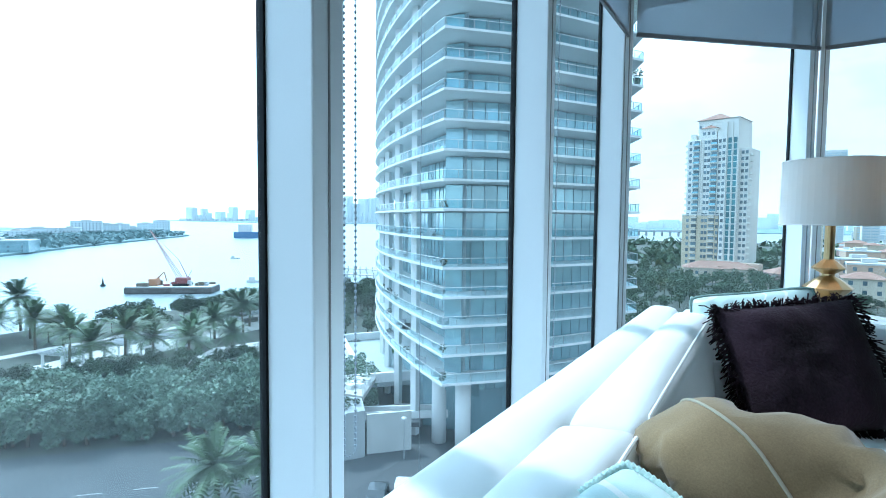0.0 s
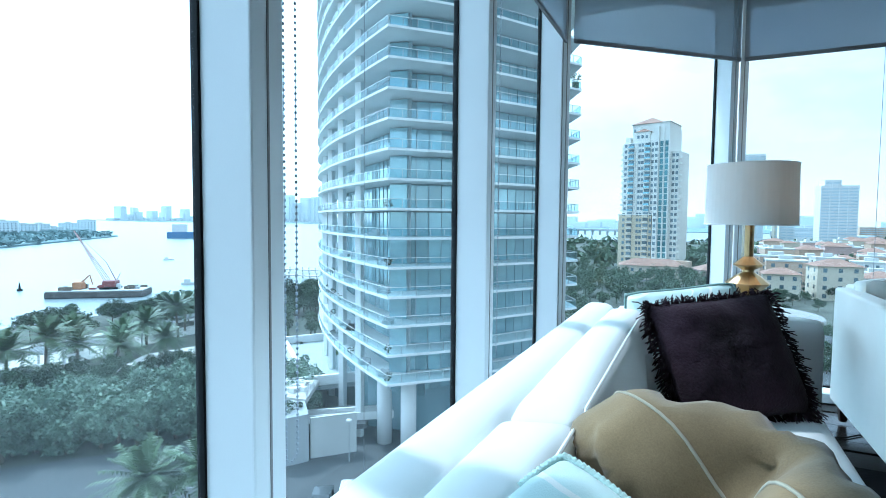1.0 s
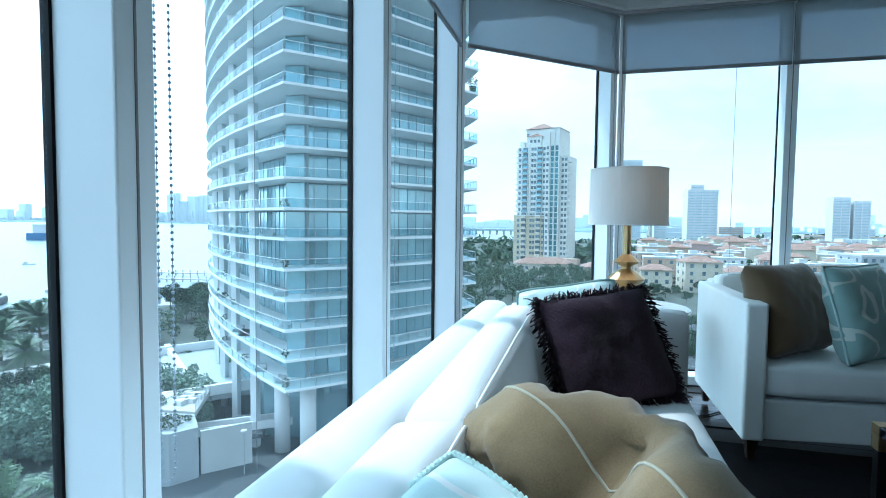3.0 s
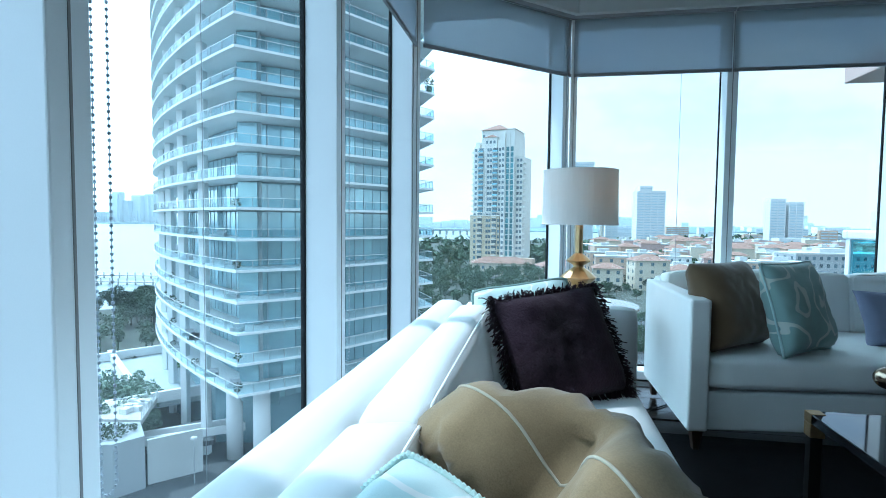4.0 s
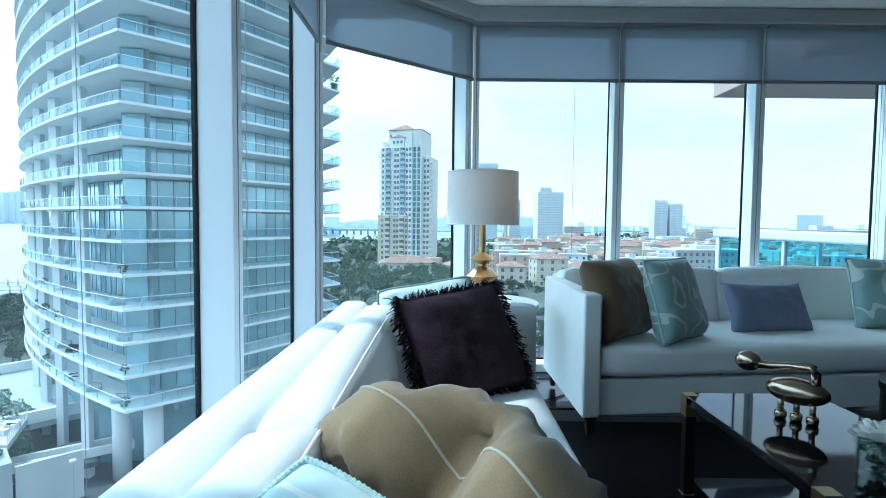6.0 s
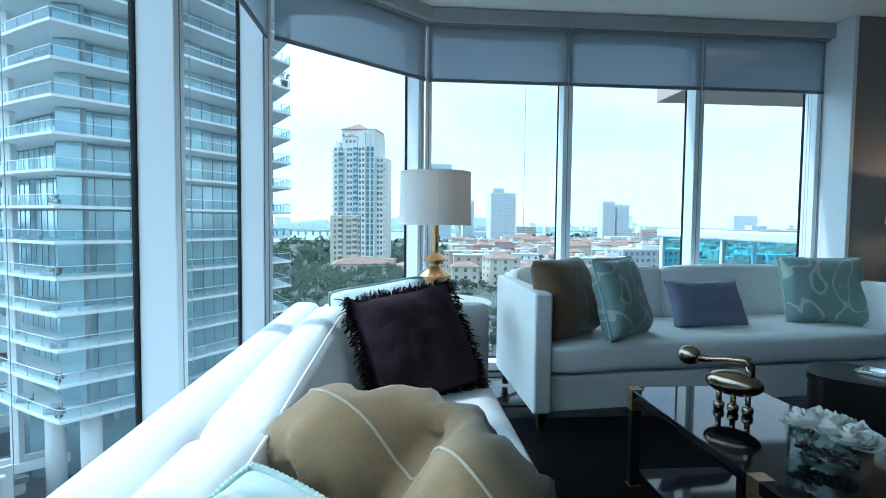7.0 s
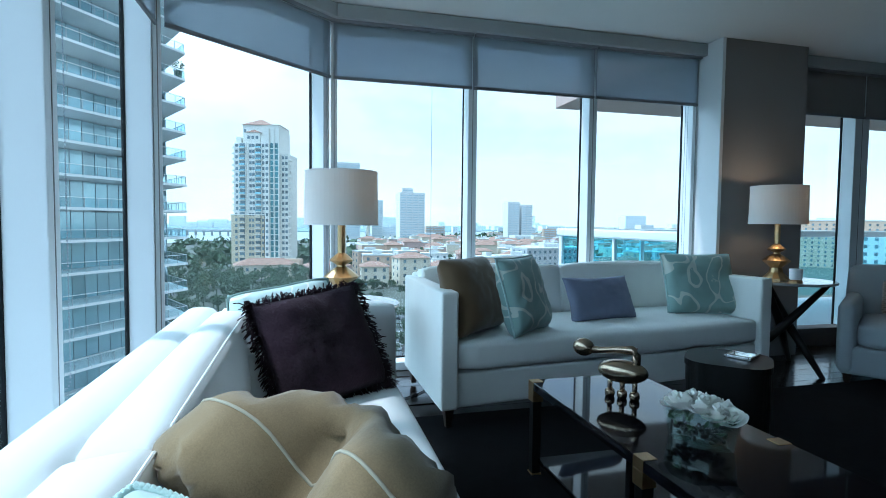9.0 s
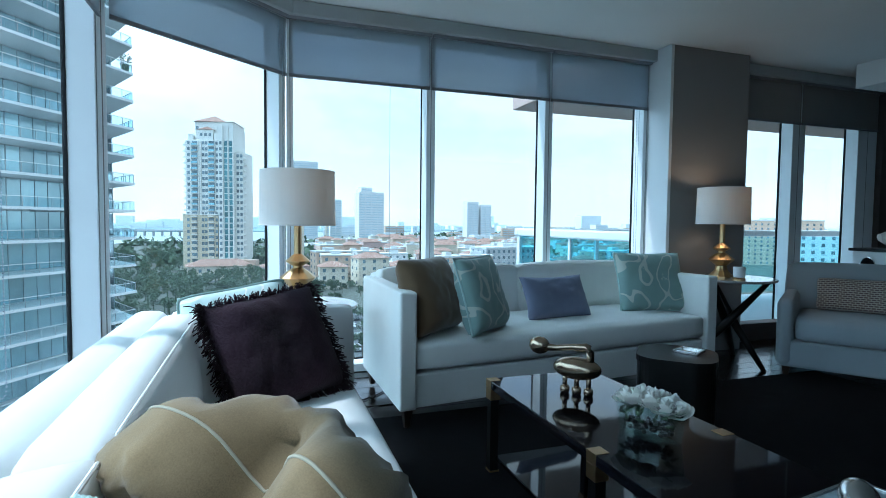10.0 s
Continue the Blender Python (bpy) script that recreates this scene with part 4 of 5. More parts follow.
M_peach = mat("peach_render", (0.50, 0.37, 0.28), 0.85, 0, 0.08, 0.2, 0.05, 5)
M_pink = mat("pink_render", (0.47, 0.34, 0.31), 0.85, 0, 0.08, 0.2, 0.05, 5)
M_grey_r = mat("grey_render", (0.36, 0.38, 0.39), 0.85, 0, 0.08, 0.2, 0.05, 5)
M_tile_roof = mat("terracotta_roof", (0.27, 0.16, 0.12), 0.85, 0, 0.25, 0.5, 0.2, 6)
M_flat_roof = mat("pale_flat_roof", (0.50, 0.51, 0.50), 0.9, 0, 0.15, 0.2, 0.05, 4)
M_win = mat("dark_window_glass", (0.13, 0.18, 0.21), 0.1, 0, 0.3, 0.3, 0, 3, 0.6, rand=0.4)
M_tower_glass = mat("blue_tower_glass", (0.34, 0.52, 0.58), 0.08, 0.3, 0.22, 0.35, 0, 2, 0.8, rand=0.30)
M_slab_white = mat("white_balcony_slab", (0.74, 0.75, 0.75), 0.7, 0, 0.04, 0.3, 0.03, 5)
M_blue_glass = mat("teal_curtain_glass", (0.25, 0.38, 0.43), 0.15, 0.2, 0.2, 0.2, 0, 3, 0.7)
# pale base colour stands in for the haze over far buildings
M_far = mat("haze_painted_city", (0.66, 0.72, 0.76), 0.9, 0, 0.08, 0.01)
# blue-grey tint puts distance haze into the far greens
M_far_wood = mat("haze_painted_woods", (0.17, 0.25, 0.26), 0.95, 0, 0.2, 0.02)
M_bark = mat("bark", (0.16, 0.13, 0.10), 0.9, 0, 0.3, 2, 0.3, 12)
M_leaves = mat("green_leaves", (0.045, 0.072, 0.038), 0.6, 0, 0.4, 0.6, 0, 5, 0.3, rand=0.3)
M_leaves_silver = mat("silvery_green_leaves", (0.15, 0.21, 0.15), 0.6, 0, 0.35, 0.6, 0, 5, 0.3, rand=0.2)
M_palm = mat("palm_fronds", (0.075, 0.12, 0.055), 0.5, 0, 0.3, 0.8, 0, 5, 0.4, rand=0.25)

solid("water", box((-4500, -2500, GROUND - 3), (4500, 4600, GROUND - 1.2)), M_water, "wide pale blue-grey bay with small ripples", "water", "structure")
shore = [(-60, -900), (-160, -300), (-157, 30), (-160, 66), (-157, 95), (-150, 128), (-128, 150), (-112, 172), (-95, 230), (-120, 420), (-190, 640), (-150, 820), (150, 840), (700, 1500), (1500, 2600), (4400, 4500), (4400, -900)]
solid("ground", prism(shore, GROUND - 2.5, GROUND), M_land, "town land with lots, streets and gardens", "ground", "structure")
# far shores share the haze-tinted woods colour
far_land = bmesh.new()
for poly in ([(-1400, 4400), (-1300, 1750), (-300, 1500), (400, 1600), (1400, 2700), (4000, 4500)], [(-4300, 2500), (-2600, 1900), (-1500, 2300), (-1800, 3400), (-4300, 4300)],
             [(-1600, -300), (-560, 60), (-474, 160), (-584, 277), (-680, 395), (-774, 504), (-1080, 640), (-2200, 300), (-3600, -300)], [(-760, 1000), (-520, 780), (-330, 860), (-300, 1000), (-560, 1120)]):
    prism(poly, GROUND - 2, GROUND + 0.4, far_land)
solid("far_shore", far_land, M_far_wood, "low far shores of the bay, tinted with painted haze", "land", "structure")

rd = bmesh.new()
prism([(-78, 0), (-70, 0), (-36, 36), (-46, 60), (-56, 48), (-79, 22)], GROUND, GROUND + 0.05, rd)
prism([(-46, 60), (-36, 36), (0, 60), (30, 130), (24, 150), (-20, 90)], GROUND, GROUND + 0.05, rd)
prism([(-75, 190), (-72, 182), (10, 330), (60, 600), (52, 602), (0, 335)], GROUND, GROUND + 0.05, rd)
prism([(12, 100), (60, 100), (60, 170), (16, 170)], GROUND, GROUND + 0.06, rd)
solid("road", rd, M_asphalt, "grey asphalt streets and parking lot", "road", "structure")
mk = bmesh.new()
for k in range(9):
    a, b = Vector((-75, 10)).lerp(Vector((-42, 44)), k / 9), Vector((-75, 10)).lerp(Vector((-42, 44)), (k + 0.45) / 9)
    d = (b - a).normalized()
    nrm = Vector((-d.y, d.x)) * 0.035
    prism([tuple(a - nrm), tuple(b - nrm), tuple(b + nrm), tuple(a + nrm)], GROUND + 0.055, GROUND + 0.06, mk)
tagged(solid("lane_marking", mk, M_line, "worn white dashed lane lines", "road marking", "structure"))

# promenade by the water
pv = bmesh.new()
prism([(-118, 37), (-114, 36), (-108, 55), (-112, 72), (-112, 105), (-120, 105), (-124, 62)], GROUND, GROUND + 0.08, pv)
prism([(-96, 58), (-86, 68), (-84, 82), (-100, 84), (-104, 72)], GROUND, GROUND + 0.08, pv)
prism([(-133, 30), (-130, 30), (-132, 66), (-126, 108), (-129, 108), (-135, 66)], GROUND, GROUND + 0.08, pv)
solid("promenade", pv, M_paving, "pale paved waterfront promenade", "pavement", "structure")


def pergola():
    t = thing("pergola", "white slatted pergola on the promenade", "pergola", (0, 0, GROUND + 0.08), 0, "promenade pergolas")
    for x in (0, 5):
        for y in (0, 4):
            part("post", box((x, y, 0), (x + 0.35, y + 0.35, 2.8)), M_white_wall, t)
    for y in (0.05, 4.05):
        part("beam", box((-0.5, y, 2.8), (5.85, y + 0.25, 3.1)), M_white_wall, t)
    for k in range(8):
        part("slat", box((-0.3 + k * 0.8, -0.6, 3.1), (-0.05 + k * 0.8, 4.95, 3.3)), M_grey_r, t)
    return t


pg = pergola()
spots = [(-116, 44, 20), (-114, 54, 25), (-112, 63, 30), (-114, 72, 55), (-116, 82, 70), (-117, 92, 80)]
pg.matrix_basis = pose(spots[0][0], spots[0][1], GROUND + 0.08, 0, 0, spots[0][2])
for x, y, a in spots[1:]:
    copy_thing(pg, pose(x, y, GROUND + 0.08, 0, 0, a))


# ---- trees ----
def leaf_ball(bm, c, r, count, size, rg, flat=1.0):
    """A loose clump of many small leaf faces."""
    for _ in range(count):
        d = Vector((rg.gauss(0, 1), rg.gauss(0, 1), rg.gauss(0, 1)))
        d = d.normalized() * r * (0.55 + 0.5 * rg.random())
        p = Vector(c) + Vector((d.x, d.y, d.z * flat))
        a = Vector((rg.uniform(-1, 1), rg.uniform(-1, 1), rg.uniform(-0.5, 1))).normalized()
        b = a.cross(Vector((rg.uniform(-1, 1), rg.uniform(-1, 1), rg.uniform(-1, 1)))).normalized()
        s = size * rg.uniform(0.6, 1.3)
        bm.faces.new([bm.verts.new(p + s * q) for q in (a, b * 0.55, -a, -b * 0.55)])


def broad_tree(seed, h, spread, leaves, label, clumps=16, count=60, size=0.3, low=0.42):
    rg = random.Random(seed)
    t = thing("tree", label, "tree", (0, 0, GROUND), 0, "trees")
    trunk = bmesh.new()
    tube([(0, 0, 0), (0.1, 0.05, h * 0.3), (0.0, 0.15, h * 0.55)], lambda s: 0.22 * (1 - 0.5 * s), 7, bm=trunk)
    crown = bmesh.new()
    for k in range(clumps):
        a = rg.uniform(0, 6.28)
        rr = spread * rg.uniform(0.15, 0.85)
        z = h * rg.uniform(low, 0.92)
        rr *= 1.15 - abs(z / h - 0.6)
        c = (rr * math.cos(a), rr * math.sin(a), z)
        if k < 6:
            tube([(0, 0.1, h * 0.4), (c[0] * 0.5, c[1] * 0.5, h * 0.52), c], lambda s: 0.09 * (1 - 0.7 * s), 5, bm=trunk)
        leaf_ball(crown, c, spread * rg.uniform(0.25, 0.42), count, size, rg, 0.8)
    part("trunk", trunk, M_bark, t, smooth=True)
    part("crown", crown, leaves, t, "uneven leafy crown")
    return t


def palm(seed, h, label):
    rg = random.Random(seed)
    t = thing("palm_tree", label, "palm", (0, 0, GROUND), 0, "palms")
    tr = bmesh.new()
    bend = rg.uniform(-0.4, 0.4)
    tube([(0, 0, 0), (bend * 0.3, 0, h * 0.4), (bend, 0, h * 0.8), (bend * 1.2, 0, h)], lambda s: 0.30 - 0.1 * s, 8, bm=tr)
    part("trunk", tr, M_bark, t, smooth=True)
    cr = bmesh.new()
    for k in range(62):
        az = 2 * math.pi * k / 62 * 2.4 + rg.uniform(-.2, .2)
        el = radians(rg.uniform(-25, 75))
        ln = rg.uniform(4.3, 5.6)
        pts = []
        for i in range(7):
            s = i / 6
            pts.append(Vector((bend * 1.2, 0, h)) + Vector((math.cos(az) * math.cos(el) * ln * s, math.sin(az) * math.cos(el) * ln * s, ln * s * math.sin(el) - 1.5 * s * s * (0.5 + 0.5 * math.cos(el)))))
        side = Vector((-math.sin(az), math.cos(az), 0))
        for i in range(6):
            for q in (0.0, 0.5):
                p = pts[i].lerp(pts[i + 1], q)
                d = (pts[i + 1] - pts[i]).normalized()
                lw = 0.95 * (1 - 0.6 * abs((i + q) / 6 - 0.35)) * (0.4 if i == 0 else 1)
                for sg in (-1, 1):
                    tip = p + side * sg * lw + d * 0.35 - Vector((0, 0, 0.22 * lw))
                    cr.faces.new([cr.verts.new(c) for c in (p - d * 0.16, tip, p + d * 0.18)])
    part("crown", cr, M_palm, t, "drooping feathery fronds")
    return t


rg = random.Random(12)
hedge_kinds = [broad_tree(k, rg.uniform(6.0, 7.5), rg.uniform(2.8, 3.6), M_leaves_silver, "silvery green street tree with dense crown", 26, 80, 0.26, 0.16) for k in range(3)]
green_kinds = [broad_tree(10 + k, rg.uniform(8, 10), rg.uniform(4, 5), M_leaves, "dark green broadleaf tree with wide crown", 20, 120, 0.30) for k in range(3)]
palm_kinds = [palm(20 + k, h, "tall palm with drooping fronds") for k, h in enumerate((5.0, 6.2, 7.6))]
used = set()
woods = bmesh.new()


def far_tree(x, y, s):
    """A tree of the far canopy: a stem and loose leafy clumps, joined into the woodland."""
    quickbox(woods, (x - 0.15, y - 0.15, GROUND), (x + 0.15, y + 0.15, GROUND + 5 * s))
    for _ in range(7):
        a, rr = rg.uniform(0, 6.28), rg.uniform(0, 3.2) * s
        leaf_ball(woods, (x + rr * math.cos(a), y + rr * math.sin(a), GROUND + rg.uniform(4.2, 8.6) * s), 1.7 * s, 42, 0.38, rg, 0.75)



def plant(kinds, x, y, s=1.0):
    k = rg.randrange(len(kinds))
    m = pose(x, y, GROUND, 0, 0, rg.uniform(0, 360))
    src = kinds[k]
    if src.name not in used:
        used.add(src.name)
        src.matrix_basis = m
        return src
    o = copy_thing(src, m)
    o.scale = (s, s, s)
    return o


for k in range(34):
    s = k / 33
    a, b = Vector((-91, 11.5)), Vector((-47, 56))
    p = a.lerp(b, s)
    nrm = Vector((-0.71, 0.70))
    for row in range(4):
        q = p + nrm * (row * 3.9 + rg.uniform(-1, 1) + 2.5) + Vector((rg.uniform(-1, 1), rg.uniform(-1, 1)))
        plant(hedge_kinds, q.x, q.y, rg.uniform(0.8, 1.1))
for k in range(54):
    s = k / 53
    p = Vector((-108, 22)).lerp(Vector((-72, 80)), s)
    plant(green_kinds, p.x + rg.uniform(-4, 4), p.y + rg.uniform(-4, 4), rg.uniform(0.4, 0.62))
for x, y, k in ((-98, 62, 1.15), (-108, 60.8, 1.1), (-104, 53.0, 1.2), (-111, 46.5, 1.25), (-104, 47.0, 1.1), (-110.5, 85, 1.3), (-112, 78, 1.3), (-107, 70, 1.25), (-118, 66, 1.1), (-160, 57, 1.5), (-148, 54.4, 1.25), (-154, 50, 1.2), (-134, 50, 1.2), (-140, 55, 1.1), (-126, 52, 1.2), (-146, 47, 1.1),
                (-117, 92, 1.2), (-120, 84, 1.1), (-108, 96, 1.2), (-117, 102, 1.2), (-124, 92, 1.1), (-99, 100, 1.1), (-104, 92, 1.2), (-99, 73, 1.1)):
    plant(palm_kinds, x, y, k * 0.78)
for x, y in ((-45.6, 31.2), (-42.6, 34.2)):
    plant(palm_kinds[:1], x, y, 0.95)
for k in range(36):
    plant(green_kinds, rg.uniform(-142, -122), rg.uniform(66, 140), rg.uniform(0.6, 0.9))
for k in range(30):
    far_tree(rg.uniform(-118, -78), rg.uniform(96, 150), rg.uniform(0.6, 0.9))
for k in range(34):
    plant(green_kinds, rg.uniform(-122, -96), rg.uniform(118, 158), rg.uniform(0.7, 1.0))
for k in range(230):
    y = rg.uniform(195, 470)
    x = rg.uniform(-0.27 * y, -0.02 * y + 12)
    far_tree(x, y, rg.uniform(0.6, 1.0))
for k in range(110):
    y = rg.uniform(130, 300)
    far_tree(y * rg.uniform(-0.30, 0.02), y, rg.uniform(0.5, 0.85))
for k in range(30):
    y = rg.uniform(108, 260)
    plant(green_kinds, y * rg.uniform(0.03, 0.22), y, rg.uniform(0.4, 0.7))
for k in range(1500):
    y = 330 + 1500 * rg.random() ** 1.5
    x = y * rg.uniform(-0.22, 1.5)
    if y > 800 and x < 160 or y > 800 + 0.9 * x:
        continue
    leaf_ball(woods, (x, y, GROUND + 4), 4.0 + y / 250, 9, 2.2 + y / 300, rg, 0.7)
solid("woodland", woods, M_leaves, "tree canopy scattered through the town", "trees", "stuff")
# island canopy, with haze in its leaf colour
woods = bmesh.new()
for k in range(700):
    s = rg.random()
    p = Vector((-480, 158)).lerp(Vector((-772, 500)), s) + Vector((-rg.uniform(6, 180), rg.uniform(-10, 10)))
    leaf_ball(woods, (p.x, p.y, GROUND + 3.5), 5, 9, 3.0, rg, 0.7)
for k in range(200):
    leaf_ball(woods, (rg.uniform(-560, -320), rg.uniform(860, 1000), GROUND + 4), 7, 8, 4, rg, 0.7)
solid("island_woodland", woods, M_far_wood, "tree canopy on the islands, haze painted into its colour", "trees", "stuff")


# ---- the glass tower next door ----
def offset_line(pts, d):
    """Shifts an open outline sideways by d (to its right-hand side)."""
    out = []
    for i, p in enumerate(pts):
        a = pts[max(0, i - 1)]
        b = pts[min(len(pts) - 1, i + 1)]
        t = (Vector(b) - Vector(a)).normalized()
        k = 1.0
        if 0 < i < len(pts) - 1:
            t0, t1 = (Vector(p) - Vector(a)).normalized(), (Vector(b) - Vector(p)).normalized()
            k = 1 / max(0.5, math.cos(t0.angle(t1) / 2))
        out.append((p[0] + t.y * d * k, p[1] - t.x * d * k))
    return out


P0 = Vector((-30.8, 49.3))
arc, p, brg = [], P0.copy(), 57.0
for i in range(26):
    arc.append((p.x, p.y))
    a = radians(brg)
    p = p + Vector((-math.sin(a), math.cos(a))) * 3.0
    brg -= 1.25 if i < 16 else 3.5
outline = arc[::-1] + [(-25.0, 55.5), (-14.7, 72.9), (-20.5, 84.0), (-32.0, 96.0)]     # walks round with the building on the left
tower = thing("apartment_tower", "curved apartment tower with white balcony slabs and blue glass", "tower", (0, 0, 0))
FH, Z0 = 3.3, -17.8


def strip(pts, z0, z1, th, bm):
    """A wall of thickness th along an open outline."""
    inner = offset_line(pts, -th)
    for i in range(len(pts) - 1):
        q = [pts[i], pts[i + 1], inner[i + 1], inner[i]]
        prism(q, z0, z1, bm)


edge_out = offset_line(outline, -0.12)
glaze = offset_line(outline, -4.0)
M_rail_t = glass_mat("pale_balustrade_glass", (0.86, 0.94, 0.96), 0.35, 0.05)
pane_mesh = mesh_of("pane", box((0.04, 0.0, 0.0), (1.46, 0.05, 2.85)), M_tower_glass)
pane_mesh2 = mesh_of("window_mullion", box((0.0, -0.06, 0.0), (0.06, 0.05, 2.95)), M_slab_white)
panes = []
joined, joined_m = bmesh.new(), bmesh.new()
for k in range(-1, 22):
    z = Z0 + FH * k
    if k >= 0:
        part("floor_slab", prism(outline, z, z + 0.28), M_slab_white, tower, "white balcony slab")
        rail = bmesh.new()
        strip(edge_out, z + 0.30, z + 1.25, 0.03, rail)
        r = part("balustrade", rail, M_rail_t, tower, "pale glass balustrade")
        hr = bmesh.new()
        strip(edge_out, z + 1.25, z + 1.31, 0.06, hr)
        part("handrail", hr, M_slab_white, r)
        ps = bmesh.new()
        for i in range(len(edge_out) - 1):
            a, b = Vector(edge_out[i]), Vector(edge_out[i + 1])
            n = max(1, int((b - a).length / 1.5))
            for j in range(n):
                c = a.lerp(b, j / n)
                quickbox(ps, (c.x - 0.03, c.y - 0.03, z + 0.28), (c.x + 0.03, c.y + 0.03, z + 1.25))
        tagged(part("posts", ps, M_grey_r, r), kind="stuff")
    for i in range(len(glaze) - 1):
        a, b = Vector(glaze[i]), Vector(glaze[i + 1])
        if k < 0:
            a, b = Vector(offset_line(outline, -6.5)[i]), Vector(offset_line(outline, -6.5)[i + 1])
        elif i >= len(glaze) - 3:
            a, b = Vector(offset_line(outline, -0.4)[i]), Vector(offset_line(outline, -0.4)[i + 1])
        n = max(1, round((b - a).length / 1.5))
        fit_w = (b - a).length / n / 1.5
        ang = math.degrees(math.atan2((b - a).y, (b - a).x))
        for j in range(n):
            c = a.lerp(b, j / n)
            if (c.x > -18.6 and c.y > 60) or c.y > 90 and c.x > -50:
                continue
            panes.append(((c - P0).length + 1.5 * abs(k - 5), c, z + 0.29, ang, fit_w))
panes.sort(key=lambda q: q[0])
for i, (_, c, z, ang, fit_w) in enumerate(panes):
    if i < 290:
        o = new("pane", pane_mesh)
        o.parent = tower
        o.matrix_basis = pose(c.x, c.y, z, 0, 0, ang) @ Matrix.Diagonal((fit_w, 1, 1, 1))
    else:
        m = pose(c.x, c.y, z, 0, 0, ang) @ Matrix.Diagonal((fit_w, 1, 1, 1))
        quickbox(joined, (0.04, 0.0, 0.0), (1.46, 0.05, 2.85), m)
    quickbox(joined_m, (0.0, -0.05, 0.0), (0.05, 0.05, 2.98), pose(c.x, c.y, z, 0, 0, ang))
tagged(part("glazing", joined, M_tower_glass, tower, "blue reflective glazing"), kind="stuff")
tagged(part("window_mullions", joined_m, mat("grey_blue_window_frame", (0.20, 0.27, 0.30), 0.5, 0.2, 0.1), tower), kind="stuff")
core = offset_line(arc[::-1] + [(-25.0, 55.5), (-18.2, 67.0), (-26.0, 80.0), (-36.0, 92.0)], -4.5)
part("core_wall", prism(core, Z0, Z0 + FH * 22), mat("pale_curtain_wall", (0.40, 0.47, 0.50), 0.8, 0, 0.3, 0.35, 0, 1.2), tower)
part("lower_wall", prism(offset_line(arc[4:][::-1] + [(-27.5, 58.5), (-18.2, 67.0), (-26.0, 80.0), (-36.0, 92.0)], -4.0), GROUND, Z0 - 0.01), M_blue_glass, tower, "glazed lobby storeys")
pier_line = offset_line(outline, -1.3)
for i in (4, 8, 12, 15, 18, 21):
    x, y = pier_line[i]
    part("pier", box((x - 0.45, y - 0.45, GROUND), (x + 0.45, y + 0.45, Z0 + FH * 22), 0.05, 1), M_slab_white, tower, "white pier")
for x, y in ((-35.9, 57.0), (-31.0, 54.6), (-26, 59), (-40, 63)):
    part("column", cyl(0.95, 0.95, GROUND, Z0, 24, at=(x, y)), M_slab_white, tower, "round white column", smooth=True)
pot = bmesh.new()
leaf_ball(pot, (-15.6, 73.2, Z0 + FH * 11 + 1.9), 0.75, 140, 0.14, rg)
cyl(0.4, 0.5, Z0 + FH * 11 + 0.29, Z0 + FH * 11 + 1.3, 12, pot, (-15.6, 73.2))
part("balcony_plant", pot, M_leaves, tower, "potted shrub on a balcony")
for _ in range(34):
    i = rg.randrange(14, len(outline) - 4)
    k = rg.randrange(0, 7)
    c = offset_line(outline, -1.0)[i]
    fb2 = bmesh.new()
    if rg.random() < 0.5:
        leaf_ball(fb2, (c[0], c[1], Z0 + FH * k + 0.8), 0.5, 40, 0.18, rg)
        part("balcony_plant", fb2, M_leaves, tower)
    else:
        quickbox(fb2, (c[0] - 0.6, c[1] - 0.4, Z0 + FH * k + 0.29), (c[0] + 0.6, c[1] + 0.4, Z0 + FH * k + 0.7))
        quickbox(fb2, (c[0] - 0.6, c[1] + 0.2, Z0 + FH * k + 0.7), (c[0] + 0.6, c[1] + 0.4, Z0 + FH * k + 1.1))
        part("balcony_seat", fb2, M_grey_r, tower)

# podium decks at its foot
pod = thing("podium", "white-edged podium decks and ramps beside the tower", "podium", (0, 0, 0))


def beam(a, b, z0, z1, w, material=M_slab_white, name="parapet"):
    a, b = Vector(a), Vector(b)
    d = (b - a).normalized()
    nrm = Vector((-d.y, d.x)) * w / 2
    part(name, prism([tuple(a - nrm), tuple(b - nrm), tuple(b + nrm), tuple(a + nrm)], z0, z1), material, pod)


beam((-80, 66), (-60, 94), -23.4, -22.0, 0.6)
beam((-54, 55.5), (-41, 70), -23.4, -22.0, 0.6)
beam((-54, 55.5), (-84, 84), -23.0, -22.4, 0.5)
beam((-58, 66), (-74, 80), -23.4, -22.3, 0.9)
part("deck", prism([(-54, 55.5), (-41, 70), (-60, 94), (-80, 66)], -24.2, -23.5), mat("grey_deck", (0.40, 0.44, 0.45), 0.8, 0, 0.1, 0.2), pod, "grey paved deck")
part("deck", prism([(-47, 50), (-50, 54), (-43, 62), (-38, 56)], -26.2, -25.6), M_asphalt, pod, "asphalt ramp")
part("lawn", prism([(-66, 84), (-58, 76), (-54, 80), (-62, 88)], -23.45, -23.3), M_lawn, pod)
beam((-41.4, 49.0), (-37.6, 53.1), -28, -23.0, 0.4, M_flat_roof, "panel")
beam((-48.0, 53.0), (-36.5, 62.0), -25.6, -24.6, 0.3)
beam((-46.5, 51.5), (-36.0, 59.5), -25.6, -24.6, 0.3)
part("planter", prism([(-42.6, 45.6), (-41.0, 48.2), (-44.2, 51.4), (-49.5, 50.5), (-48, 44)], -28, -22.2), M_grey_r, pod, "grey planter block")
pb = bmesh.new()
